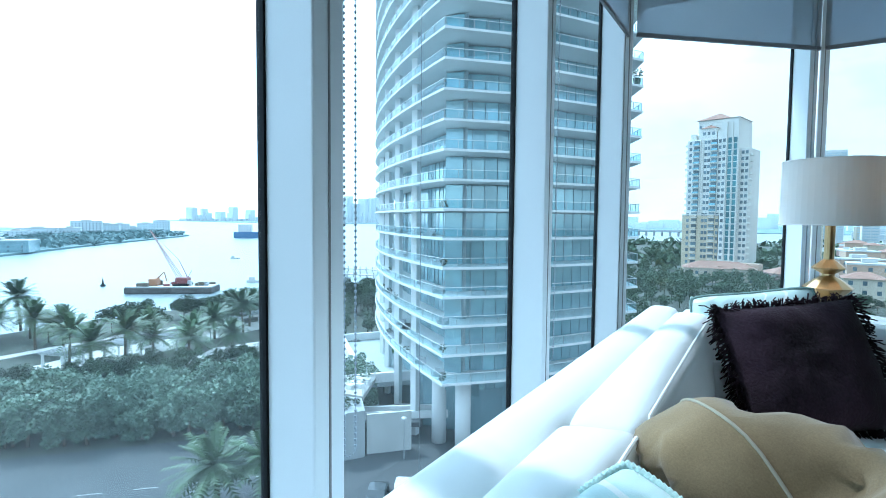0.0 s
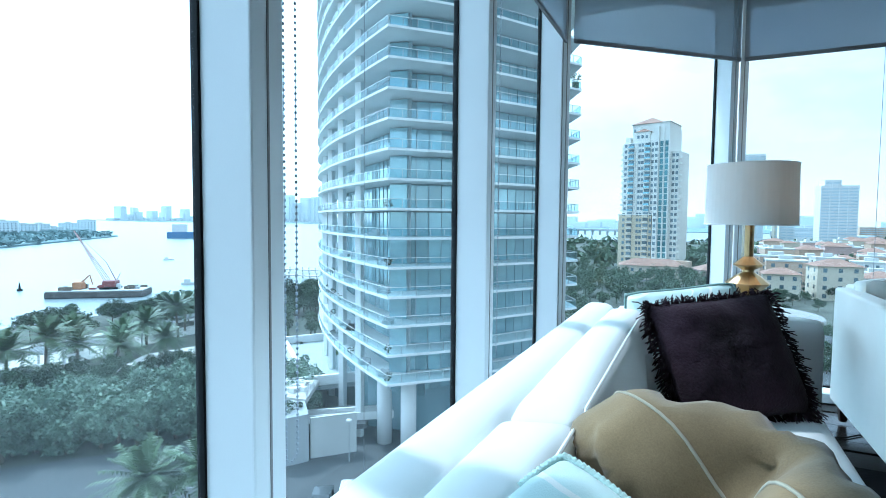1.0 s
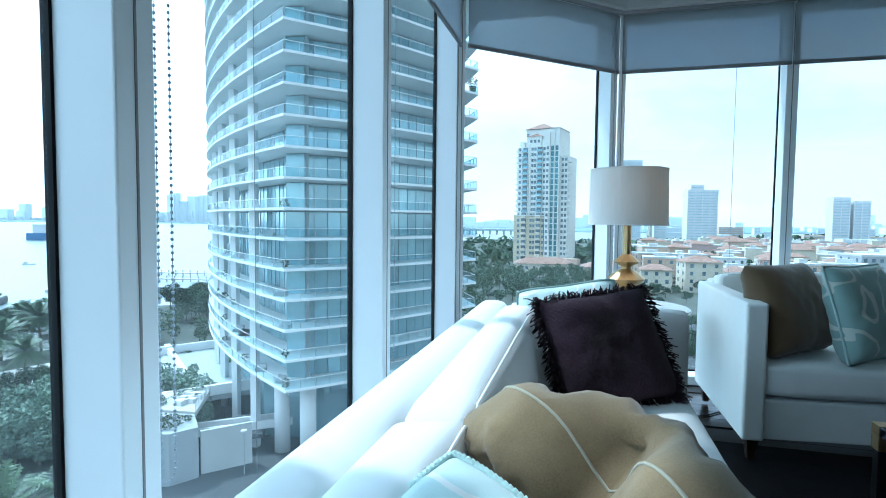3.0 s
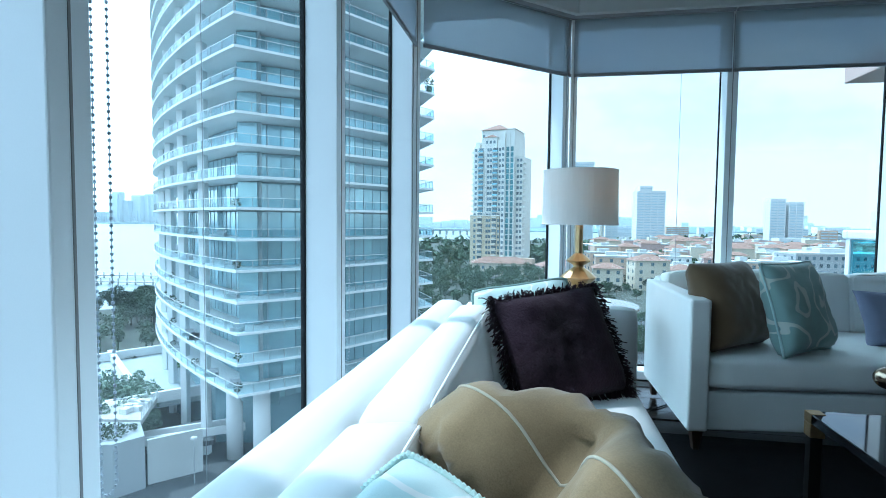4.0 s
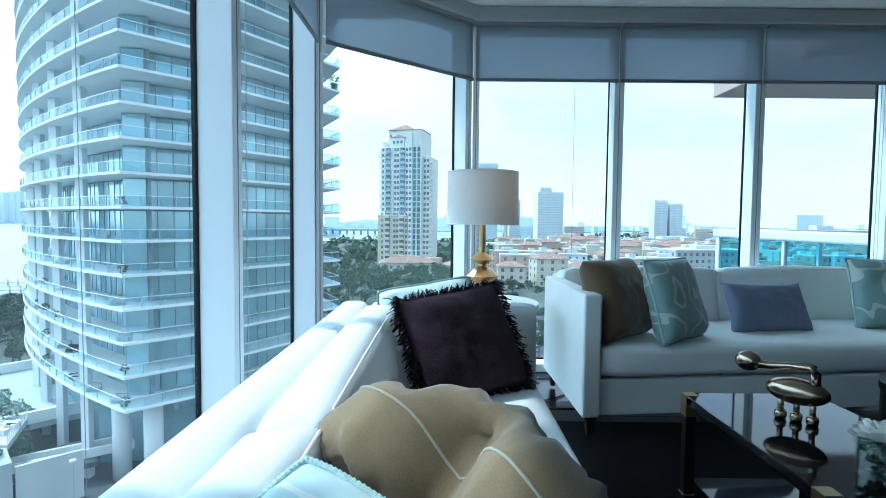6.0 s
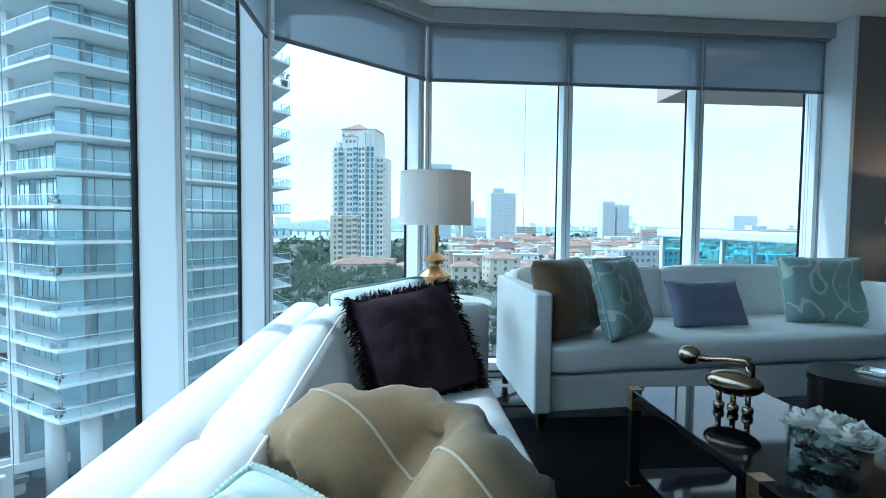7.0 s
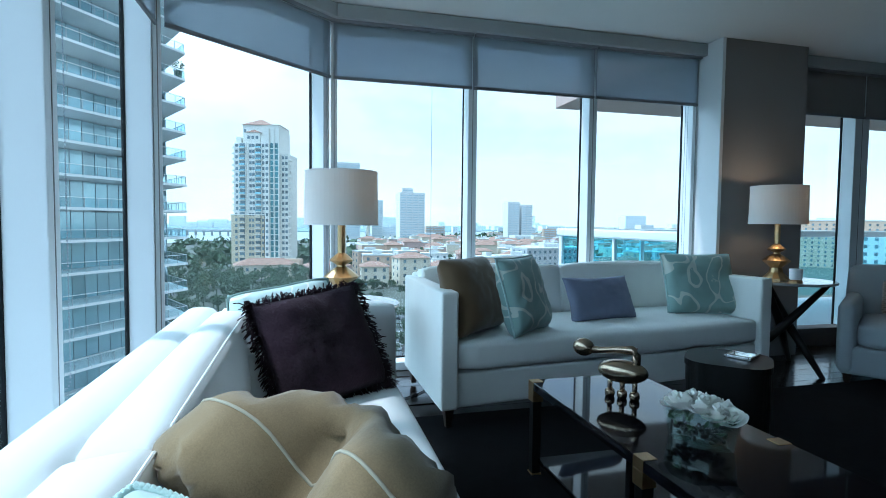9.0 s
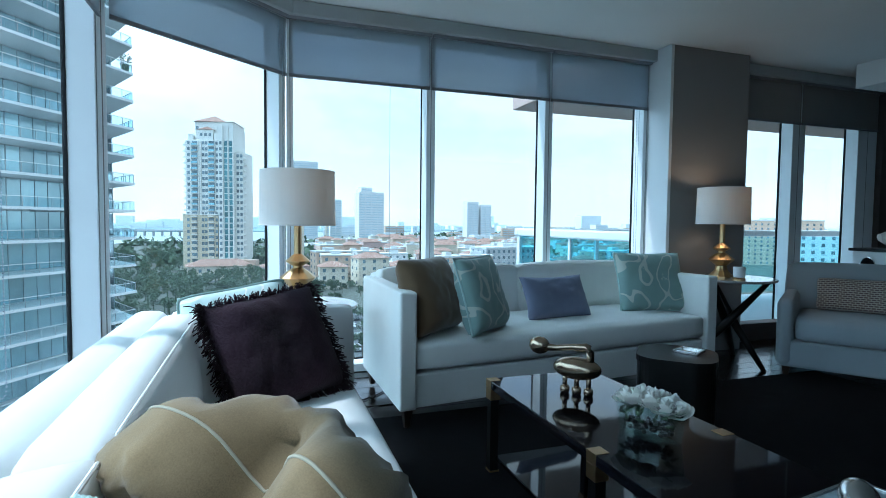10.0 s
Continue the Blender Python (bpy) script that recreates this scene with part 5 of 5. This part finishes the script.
for _ in range(60):
    leaf_ball(pb, (rg.uniform(-47.5, -42.8), rg.uniform(46.2, 50), -21.9), 0.35, 12, 0.16, rg, 0.6)
tagged(part("planting", pb, M_leaves, pod), kind="stuff")
part("terrace", prism([(-44.2, 51.6), (-49.5, 50.8), (-55, 55), (-48, 59)], -22.6, -22.0), M_paving, pod, "pale roof terrace")
for _ in range(9):
    x, y = rg.uniform(-50, -46.5), rg.uniform(52.5, 56)
    part("terrace_box", box((x, y, -22.0), (x + rg.uniform(.5, 1.2), y + rg.uniform(.5, 1.2), -21.4)), M_white_wall, pod)
for i in range(12):
    a = Vector((-44.2, 51.6)).lerp(Vector((-48, 59)), i / 11)
    part("baluster", box((a.x - 0.04, a.y - 0.04, -22.0), (a.x + 0.04, a.y + 0.04, -21.0)), M_white_wall, pod)
part("lower_storey", prism([(-58, 72), (-44, 64), (-38, 70), (-52, 84)], -28, -24.3), M_blue_glass, pod, "glazed lower storey")
lampost = thing("street_lamp", "slim grey street lamp beside the ramp", "street lamp", (-36.6, 50.2, GROUND))
part("pole", rod((0, 0, 0), (0, 0, 5.0), 0.07, 0.05), M_grey_r, lampost)
part("lantern", lathe([(0.05, 5.0), (0.35, 5.05), (0.32, 5.2), (0.05, 5.3)], 16), M_white_wall, lampost)


# ---- cars ----
def car(color, label):
    c = thing("car", label, "car", (0, 0, GROUND + 0.07), 0, "parked cars")
    b = bmesh.new()
    prof = [(-2.2, 0.35), (-2.2, 0.75), (-1.5, 0.9), (-0.9, 1.4), (0.7, 1.42), (1.3, 0.95), (2.1, 0.8), (2.25, 0.4)]
    l = [b.verts.new((x, -0.88, z)) for x, z in prof]
    r = [b.verts.new((x, 0.88, z)) for x, z in prof]
    for i in range(len(prof)):
        j = (i + 1) % len(prof)
        b.faces.new((l[i], l[j], r[j], r[i]))
    b.faces.new(l[::-1])
    b.faces.new(r)
    part("body", b, mat("car_paint_" + label.split()[0], color, 0.25, 0.1, 0.05, 1, 0, 20, 0.5, 0.5), c)
    g = bmesh.new()
    quickbox(g, (-1.0, -0.9, 0.98), (0.85, 0.9, 1.3))
    part("windows", g, M_win, c, "dark glass")
    for x in (-1.35, 1.4):
        for y in (-0.85, 0.85):
            part("wheel", rod((x, y - 0.1, 0.33), (x, y + 0.1, 0.33), 0.33, seg=14), M_gasket, c)
    return c


kinds = [car((0.75, 0.76, 0.77), "white parked car with dark windows"), car((0.04, 0.045, 0.05), "black parked car with dark windows"), car((0.32, 0.34, 0.36), "grey parked car with dark windows")]
kinds[0].matrix_basis = pose(-31.9, 43.6, GROUND + 0.07, 0, 0, 118)
kinds[1].matrix_basis = pose(-33.6, 41.3, GROUND + 0.07, 0, 0, 118)
kinds[2].matrix_basis = pose(15, 110, GROUND + 0.07, 0, 0, 95)
for r in range(5):
    for i in range(13):
        if rg.random() < 0.8:
            copy_thing(rg.choice(kinds), pose(14 + i * 3.0, 106 + r * 12.5, GROUND + 0.07, 0, 0, 90 + rg.uniform(-3, 3)))


# ---- the beige and turquoise high-rise, 300 m off ----
M_teal = mat("deep_teal_glass", (0.07, 0.19, 0.22), 0.15, 0.1, 0.3, 0.3, 0, 3, 0.6, rand=0.3)
M_aqua_rail = mat("aqua_balcony_glass", (0.22, 0.42, 0.50), 0.25, 0, 0.2, 0.3, 0, 3, 0.5, rand=0.25)
M_hr = mat("off_white_render", (0.66, 0.65, 0.61), 0.85, 0, 0.06, 0.15, 0.05, 5)
hr = thing("high_rise", "tall beige and white apartment high-rise with turquoise balconies", "tower", (-23.0, 300, 0), -14)
BODY, BASE, FLOOR = 42.5, 4.0, 3.05
part("body", box((-15, 0, GROUND), (2, 22, BODY), 0.2, 1), M_hr, hr, "white upper facade")
part("base_storeys", box((-16, -1.2, GROUND), (1.5, 21, BASE)), mat("pale_ochre_render", (0.53, 0.46, 0.34), 0.85, 0, 0.08, 0.2, 0.05, 5), hr, "cream lower storeys")
part("cornice", box((-16.3, -1.5, BASE), (1.8, 21.2, BASE + 0.5)), M_hr, hr)
part("corner_bay", box((2.0, -1.6, GROUND), (4.4, 20, 50)), M_hr, hr, "white projecting corner bay")
part("glass_bay", box((4.4, -0.6, GROUND), (9.5, 20, 50)), M_hr, hr, "turquoise glazed bay")
part("side_wing", box((9.5, 2, GROUND), (13.6, 20, 37)), M_hr, hr)
part("crown", box((-11, 3, BODY), (4.4, 19, 52.5), 0.2, 1), M_hr, hr)
part("bay_parapet", box((4.4, -0.4, 50), (9.3, 19, 52)), M_hr, hr)
part("dormer", box((-8.5, 0.4, BODY), (-1.0, 2.99, 48), 0.1, 1), M_hr, hr)
part("corner_pier", box((-13.8, 1.0, BODY), (-11.3, 4, 45.6)), M_hr, hr)
part("corner_pier", box((-0.7, 0.5, BODY), (1.6, 2.98, 46.2)), M_hr, hr)
for x0, x1, y0, y1, z, up in ((-11.8, 5.2, 2.2, 19.8, 52.5, 4.4), (-9.0, -0.5, 0.0, 6.0, 48.0, 2.0), (4.2, 9.9, -1.0, 19.5, 52.0, 1.6)):
    rf = bmesh.new()
    base = [rf.verts.new(c) for c in ((x0, y0, z), (x1, y0, z), (x1, y1, z), (x0, y1, z))]
    top = rf.verts.new(((x0 + x1) / 2, (y0 + y1) / 2, z + up))
    rf.faces.new(base[::-1])
    for i in range(4):
        rf.faces.new((base[i], base[(i + 1) % 4], top))
    part("roof", rf, M_tile_roof, hr, "low terracotta hip roof")
win_mesh = mesh_of("window", box((0, -0.10, 0), (1.25, 0.06, 1.6)), M_win)
# flat dark-glass panel, also standing in for the balcony recess's shade
deep_mesh = mesh_of("recess", box((0, -0.06, 0), (2.7, 0.05, 2.35)), M_win)
rail_mesh = mesh_of("balcony_front", box((0, -1.3, 0.15), (2.9, -1.2, 1.2)), M_aqua_rail)
rail_mesh2 = mesh_of("balcony_front", box((0, -1.3, 0.15), (2.9, -1.2, 1.2)), M_cream)
slab_mesh = mesh_of("balcony", box((0, -1.35, 0), (2.9, 0.0, 0.28)), M_hr)
strip_mesh = mesh_of("glazing", box((0, -0.08, 0), (1.55, 0.05, 2.6)), M_teal)
side_mesh = mesh_of("balcony", box((0, 0, 0), (1.2, 3.4, 1.0)), M_hr)


def hr_piece(name, me, x, y, z):
    o = new(name, me)
    o.parent = hr
    o.location = (x, y, z)


for x, y, z in ((-7.6, 0.4, 44.6), (-5.4, 0.4, 44.6), (-3.2, 0.4, 44.6), (-10.4, 3.0, 48.5), (0.4, 3.0, 48.5), (2.4, 3.0, 48.5)):
    hr_piece("window", win_mesh, x, y, z)
for f in range(22):
    z = -24.6 + f * FLOOR
    low = z < BASE - 1
    y = -1.2 if low else 0.0
    for x in (-13.9, -6.55, -5.0, 0.3):
        hr_piece("window", win_mesh, x, y, z + 0.8)
    for x in (-11.6, -3.1):
        hr_piece("recess", deep_mesh, x + 0.1, y, z + 0.3)
        hr_piece("balcony", slab_mesh, x, y, z)
        hr_piece("balcony_front", rail_mesh2 if low else rail_mesh, x, y, z)
    hr_piece("window", win_mesh, 2.6, -1.6, z + 0.8)
    for x in (4.8, 7.3):
        hr_piece("glazing", strip_mesh, x, -0.6, z + 0.25)
    if z < 35:
        hr_piece("balcony", side_mesh, 13.6, 2.6, z)
        hr_piece("window", win_mesh, 10.2, 2.0, z + 0.8)
        hr_piece("window", win_mesh, 12.0, 2.0, z + 0.8)
    if not low and z < 40:
        hr_piece("balcony", side_mesh, -16.0, 0.5, z)
ribs = bmesh.new()
for x in (-12.1, -8.4, -7.2, -3.6, -0.1):
    quickbox(ribs, (x, -0.35, BASE + 0.5), (x + 0.35, 0.0, BODY))
for x in (6.55, 9.1):
    quickbox(ribs, (x, -1.1, GROUND), (x + 0.4, -0.6, 50))
tagged(part("pilasters", ribs, M_hr, hr, "slim white pilasters"), kind="stuff")
part("podium", box((2, -6, GROUND), (22, 0, -19)), M_peach, hr, "peach podium storeys")
part("podium", box((-12, -5, GROUND), (2, -1.3, -22)), M_cream, hr)


# ---- town buildings ----
small_win = mesh_of("window", box((0, -0.08, 0), (1.3, 0.05, 1.5)), M_win)


def house(x, y, w, d, h, material, roof, turn, label, win_step=3.2, cat="house", detail=True):
    t = thing(cat, label, "building", (x, y, GROUND), turn)
    part("wall", box((-w / 2, -d / 2, 0), (w / 2, d / 2, h)), material, t)
    rf = bmesh.new()
    if roof == "hip":
        e = 0.7
        lo = [rf.verts.new(c) for c in ((-w / 2 - e, -d / 2 - e, h), (w / 2 + e, -d / 2 - e, h), (w / 2 + e, d / 2 + e, h), (-w / 2 - e, d / 2 + e, h))]
        ridge = max(0.0, w / 2 - d / 2)
        r0, r1 = rf.verts.new((-ridge - 0.3, 0, h + min(w, d) * 0.22)), rf.verts.new((ridge + 0.3, 0, h + min(w, d) * 0.22))
        rf.faces.new(lo[::-1])
        rf.faces.new((lo[0], lo[1], r1, r0))
        rf.faces.new((lo[1], lo[2], r1))
        rf.faces.new((lo[2], lo[3], r0, r1))
        rf.faces.new((lo[3], lo[0], r0))
        part("roof", rf, M_tile_roof, t, "terracotta hip roof")
    else:
        quickbox(rf, (-w / 2 - 0.2, -d / 2 - 0.2, h), (w / 2 + 0.2, d / 2 + 0.2, h + 0.7))
        quickbox(rf, (-w / 6, -d / 6, h + 0.7), (w / 6, d / 6, h + 2.4))
        part("roof", rf, M_flat_roof, t, "pale flat roof with plant box")
    if detail:
        for f in range(max(1, int(h / 3.2))):
            n = max(2, int(w / win_step))
            for i in range(n):
                o = new("window", small_win)
                o.parent = t
                o.location = (-w / 2 + (i + 0.5) * w / n - 0.65, -d / 2, f * 3.2 + 0.9)
            n = max(1, int(d / (win_step * 1.4)))
            for i in range(n):
                o = new("window", small_win)
                o.parent = t
                o.matrix_basis = pose(-w / 2, -d / 2 + (i + 0.5) * d / n + 0.65, f * 3.2 + 0.9, 0, 0, -90)
    return t


colours = [(M_cream, "cream"), (M_peach, "peach"), (M_pink, "pink"), (M_white_wall, "white"), (M_cream, "pale cream")]
count = 0
for row in range(16):
    y = 240 + row * 28
    x = 0.085 * y + rg.uniform(0, 12)
    while x < 0.75 * y + 30:
        w = rg.uniform(8, 17)
        m, cname = rg.choice(colours)
        hip = rg.random() < 0.5
        st = rg.choice((2, 2, 3, 3, 4))
        house(x + w / 2, y + rg.uniform(-8, 8), w, rg.uniform(8, 13), st * 3.2, m, "hip" if hip else "flat", rg.uniform(-14, 14), cname + " rendered town house with " + ("terracotta roof" if hip else "flat roof"), 4.0, "town_house", row < 4)
        x += w + rg.uniform(1, 6)
        count += 1
house(128, 262, 40, 16, 16, M_grey_r, "flat", 8, "grey office block with rows of square windows", 3.0, "office_block")
house(247, 166, 44, 16, 26, M_white_wall, "flat", -50, "white apartment block with rows of windows", 3.6, "apartment_block")
house(366, 300, 60, 20, 33, M_peach, "flat", -48, "peach hotel block with tall windows", 4.0, "hotel_block")
house(16, 330, 14, 14, 40, M_cream, "flat", -10, "slim cream apartment block beside the high-rise", 3.0, "apartment_block")
house(-60, 205, 22, 16, 10, M_white_wall, "flat", 10, "white low building under the trees", 3.4, "pavilion")
house(-20, 285, 30, 14, 7, M_cream, "hip", 8, "cream low house with terracotta roof", 3.4, "town_house")
house(10, 262, 20, 12, 8, M_pink, "hip", 16, "pink low house with terracotta roof", 3.4, "town_house")


# far glazing colour lightened in place of distance haze
M_far_band = mat("haze_paled_band", (0.42, 0.52, 0.58), 0.3, 0, 0.15, 0.2)


def slab_tower(x, y, w, d, top, material, label, turn=0.0):
    t = thing("distant_tower", label, "tower", (x, y, GROUND), turn)
    part("body", box((-w / 2, -d / 2, 0), (w / 2, d / 2, top - GROUND)), material, t)
    b = bmesh.new()
    z = 6.0
    while z < top - GROUND - 2:
        quickbox(b, (-w / 2 - 0.3, -d / 2 - 0.6, z), (w / 2 + 0.3, -d / 2 - 0.02, z + 1.3))
        z += 3.2
    tagged(part("window_bands", b, M_far_band, t, "rows of glazed bands"), kind="stuff")
    v = bmesh.new()
    for k in range(max(2, int(w / 7)) + 1):
        xx = -w / 2 + k * w / max(2, int(w / 7))
        quickbox(v, (xx - 0.5, -d / 2 - 0.9, 0), (xx + 0.5, -d / 2 - 0.1, top - GROUND))
    tagged(part("ribs", v, material, t), kind="stuff")
    return t


slab_tower(134, 700, 33, 22, 40, M_white_wall, "distant white and glass apartment tower", 5)
slab_tower(128, 700, 14, 20, 46, M_white_wall, "upper block of a distant white tower", 5)
slab_tower(97, 760, 15, 18, 32, M_white_wall, "distant slim striped tower")
slab_tower(62, 900, 46, 22, 98, M_white_wall, "distant wide glass tower above the town", 4)
slab_tower(278, 700, 16, 18, 31, M_white_wall, "distant white and glass office tower")
slab_tower(298, 700, 15, 18, 27, M_white_wall, "distant white apartment tower")
slab_tower(560, 1000, 20, 18, 22, M_white_wall, "distant white slab tower")
for k in range(150):
    y = rg.uniform(520, 1700)
    x = y * rg.uniform(0.1, 1.6)
    w = rg.uniform(12, 44)
    top = GROUND + rg.choice((8, 10, 12, 14, 18, 22)) * (1 + (rg.random() < 0.12) * 0.3)
    slab_tower(x, y, w, 16, top, rg.choice((M_white_wall, M_white_wall, M_cream, M_white_wall, M_slab_white, M_grey_r, M_peach)), "distant pale town block with glazed bands", rg.uniform(-20, 10))
mast = bmesh.new()
for k in range(3):
    a = 2 * math.pi * k / 3
    rod((240 + 1.2 * math.cos(a), 420 + 1.2 * math.sin(a), GROUND), (240, 420, 24), 0.18, 0.1, 5, mast)
for k in range(16):
    rod((238.9, 420, GROUND + k * 3), (241.1, 420, GROUND + 1.5 + k * 3), 0.1, 0.1, 4, mast)
solid("radio_mast", mast, M_white_wall, "slim white lattice radio mast", "mast")

# causeway bridge
br = thing("bridge", "long low concrete causeway bridge over the bay", "bridge", (0, 0, 0))
part("deck", prism([(-420, 1180), (-20, 1090), (-20, 1105), (-420, 1195)], GROUND + 8, GROUND + 11), M_grey_r, br)
for k in range(26):
    p = Vector((-415, 1188)).lerp(Vector((-25, 1098)), k / 25)
    part("pier", box((p.x - 1.5, p.y - 4, GROUND - 2), (p.x + 1.5, p.y + 4, GROUND + 8)), M_grey_r, br)

# island flats over the water, distance haze put into their wall colour
for k in range(12):
    s = k / 11
    p = Vector((-700, 170)).lerp(Vector((-930, 575)), s)
    house(p.x - rg.uniform(0, 50), p.y, rg.uniform(24, 46), 18, rg.choice((8, 10, 12)) if k < 6 else rg.choice((10, 16, 21)), M_far, "flat", 60, "white island flats with haze painted into the walls, flat roofs", 4.0, "island_flats")
house(-520, 168, 60, 30, 9, M_blue_glass, "flat", 55, "long low marina shed on the island", 8, "boat_shed")

# distant skyline, its haze painted into the base colour
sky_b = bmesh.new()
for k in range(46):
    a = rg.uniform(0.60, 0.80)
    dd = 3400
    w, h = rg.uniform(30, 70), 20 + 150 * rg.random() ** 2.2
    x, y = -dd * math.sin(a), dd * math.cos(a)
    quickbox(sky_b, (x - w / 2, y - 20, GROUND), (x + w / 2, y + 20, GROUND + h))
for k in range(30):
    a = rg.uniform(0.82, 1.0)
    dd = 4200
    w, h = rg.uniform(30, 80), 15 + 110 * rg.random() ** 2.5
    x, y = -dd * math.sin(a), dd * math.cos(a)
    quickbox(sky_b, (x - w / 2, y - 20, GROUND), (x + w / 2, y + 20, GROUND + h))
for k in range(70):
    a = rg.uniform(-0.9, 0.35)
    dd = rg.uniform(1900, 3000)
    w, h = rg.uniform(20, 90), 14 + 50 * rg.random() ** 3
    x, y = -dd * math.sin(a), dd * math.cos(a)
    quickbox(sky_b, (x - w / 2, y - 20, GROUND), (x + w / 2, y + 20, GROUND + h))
solid("skyline", sky_b, M_far, "skyline of distant towers, haze painted into their pale colour", "backdrop", "structure")

# ---- barge with crane, boats ----
bg = thing("barge", "flat work barge with red crane moored in the bay", "barge", (-202, 125, GROUND - 1.2), 37.5)
bg.scale = (1.15, 1.15, 1.1)
part("hull", box((-15.5, -5, 0), (13, 5, 2.2), 0.3, 1), mat("rusty_steel", (0.10, 0.09, 0.085), 0.8, 0, 0.4, 0.5, 0.2, 5), bg, "dark steel hull")
part("deck", box((-15.2, -4.8, 2.2), (12.8, 4.8, 2.5)), M_flat_roof, bg)
M_red = mat("crane_red_paint", (0.22, 0.05, 0.05), 0.5, 0, 0.2)
crane = part("crane_cab", box((0, -2, 3.2), (4, 2, 5.4), 0.2, 1), M_red, bg, "red crane cab")
part("tracks", box((-0.6, -2.6, 2.5), (4.6, 2.6, 3.2), 0.2, 1), M_gasket, bg)
boom = bmesh.new()
b0, b1 = Vector((0.4, 0, 5.0)), Vector((-8.5, 0, 22.5))
up = Vector((0.85, 0, 0.5))
for s in (-0.7, 0.7):
    for o in (0, 1.3):
        rod(b0 + Vector((0, s, 0)) + up * o, b1 + Vector((0, s * 0.3, 0)), 0.14, 0.1, 5, boom)
for k in range(12):
    a, c = b0.lerp(b1, k / 12), b0.lerp(b1, (k + 1) / 12)
    f = 1 - k / 12
    rod(a + Vector((0, -0.7 * f, 0)), c + Vector((0, 0.7 * f, 0)) + up * 1.3 * f, 0.08, 0.08, 4, boom)
part("boom", boom, mat("boom_paint", (0.58, 0.40, 0.38), 0.5, 0, 0.3, 0.4), bg, "red and white lattice boom")
mast = rod((3.6, 0, 5.2), (0.9, 0, 11.5), 0.15, 0.12, 5)
rod((3.6, 0, 5.2), (5.0, 0, 8), 0.12, 0.1, 5, mast)
rod((0.9, 0, 11.5), b1, 0.05, 0.05, 4, mast)
part("stays", mast, M_red, bg)
ex = box((-9, -1.5, 2.5), (-6, 1.5, 5), 0.2, 1)
rod((-6.5, 0, 5), (-4.2, 0, 7.4), 0.3, 0.2, 6, ex)
rod((-4.2, 0, 7.4), (-3.4, 0, 4.0), 0.2, 0.2, 6, ex)
part("excavator", ex, mat("faded_orange", (0.42, 0.20, 0.10), 0.6, 0, 0.2), bg, "faded orange excavator")
for k in range(22):
    x, y = rg.uniform(-13, 11), rg.uniform(-4, 3.4)
    part("crate", box((x, y, 2.5), (x + rg.uniform(.8, 2.6), y + rg.uniform(.8, 1.6), rg.uniform(3.0, 4.4)), 0.05, 1), rg.choice((M_grey_r, M_red, M_white_wall, M_bark)), bg)


def boat(x, y, ln, turn, label, material, hgt=2.0):
    t = thing("boat", label, "boat", (x, y, GROUND - 1.3), turn)
    part("hull", prism([(-ln / 2, -ln * 0.12), (ln * 0.3, -ln * 0.12), (ln / 2, 0), (ln * 0.3, ln * 0.12), (-ln / 2, ln * 0.12)], 0, hgt), material, t)
    part("cabin", box((-ln * 0.4, -ln * 0.08, hgt), (-ln * 0.1, ln * 0.08, hgt * 2.2), 0.1, 1), M_white_wall, t)
    return t


boat(-203, 165, 9, 40, "small white motor boat under way", M_white_wall, 1.2)
boat(-640, 522, 60, 40, "blue-hulled cargo ship with white superstructure", mat("ship_blue", (0.08, 0.18, 0.34), 0.6), 9)
boat(-330, 250, 7, 30, "small distant speed boat", M_white_wall, 1.0)
by = bmesh.new()
cyl(1.0, 1.0, GROUND - 1.4, GROUND - 0.4, 12, by, (-244, 117.5))
cyl(0.5, 0.15, GROUND - 0.4, GROUND + 2.2, 8, by, (-244, 117.5))
solid("buoy", by, M_gasket, "dark channel buoy in the bay", "buoy")
pr = thing("pier", "long timber pier with many piles", "pier", (0, 0, 0))
for o in (0, 26):
    part("deck", prism([(-230, 200 + o), (-130, 215 + o), (-130, 218 + o), (-230, 203 + o)], GROUND - 0.2, GROUND + 0.3), M_paving, pr)
    for k in range(26):
        p = Vector((-229, 201.5 + o)).lerp(Vector((-131, 216.5 + o)), k / 25)
        part("pile", rod((p.x, p.y, GROUND - 2), (p.x, p.y, GROUND + 1.6), 0.35, seg=6), M_paving, pr)
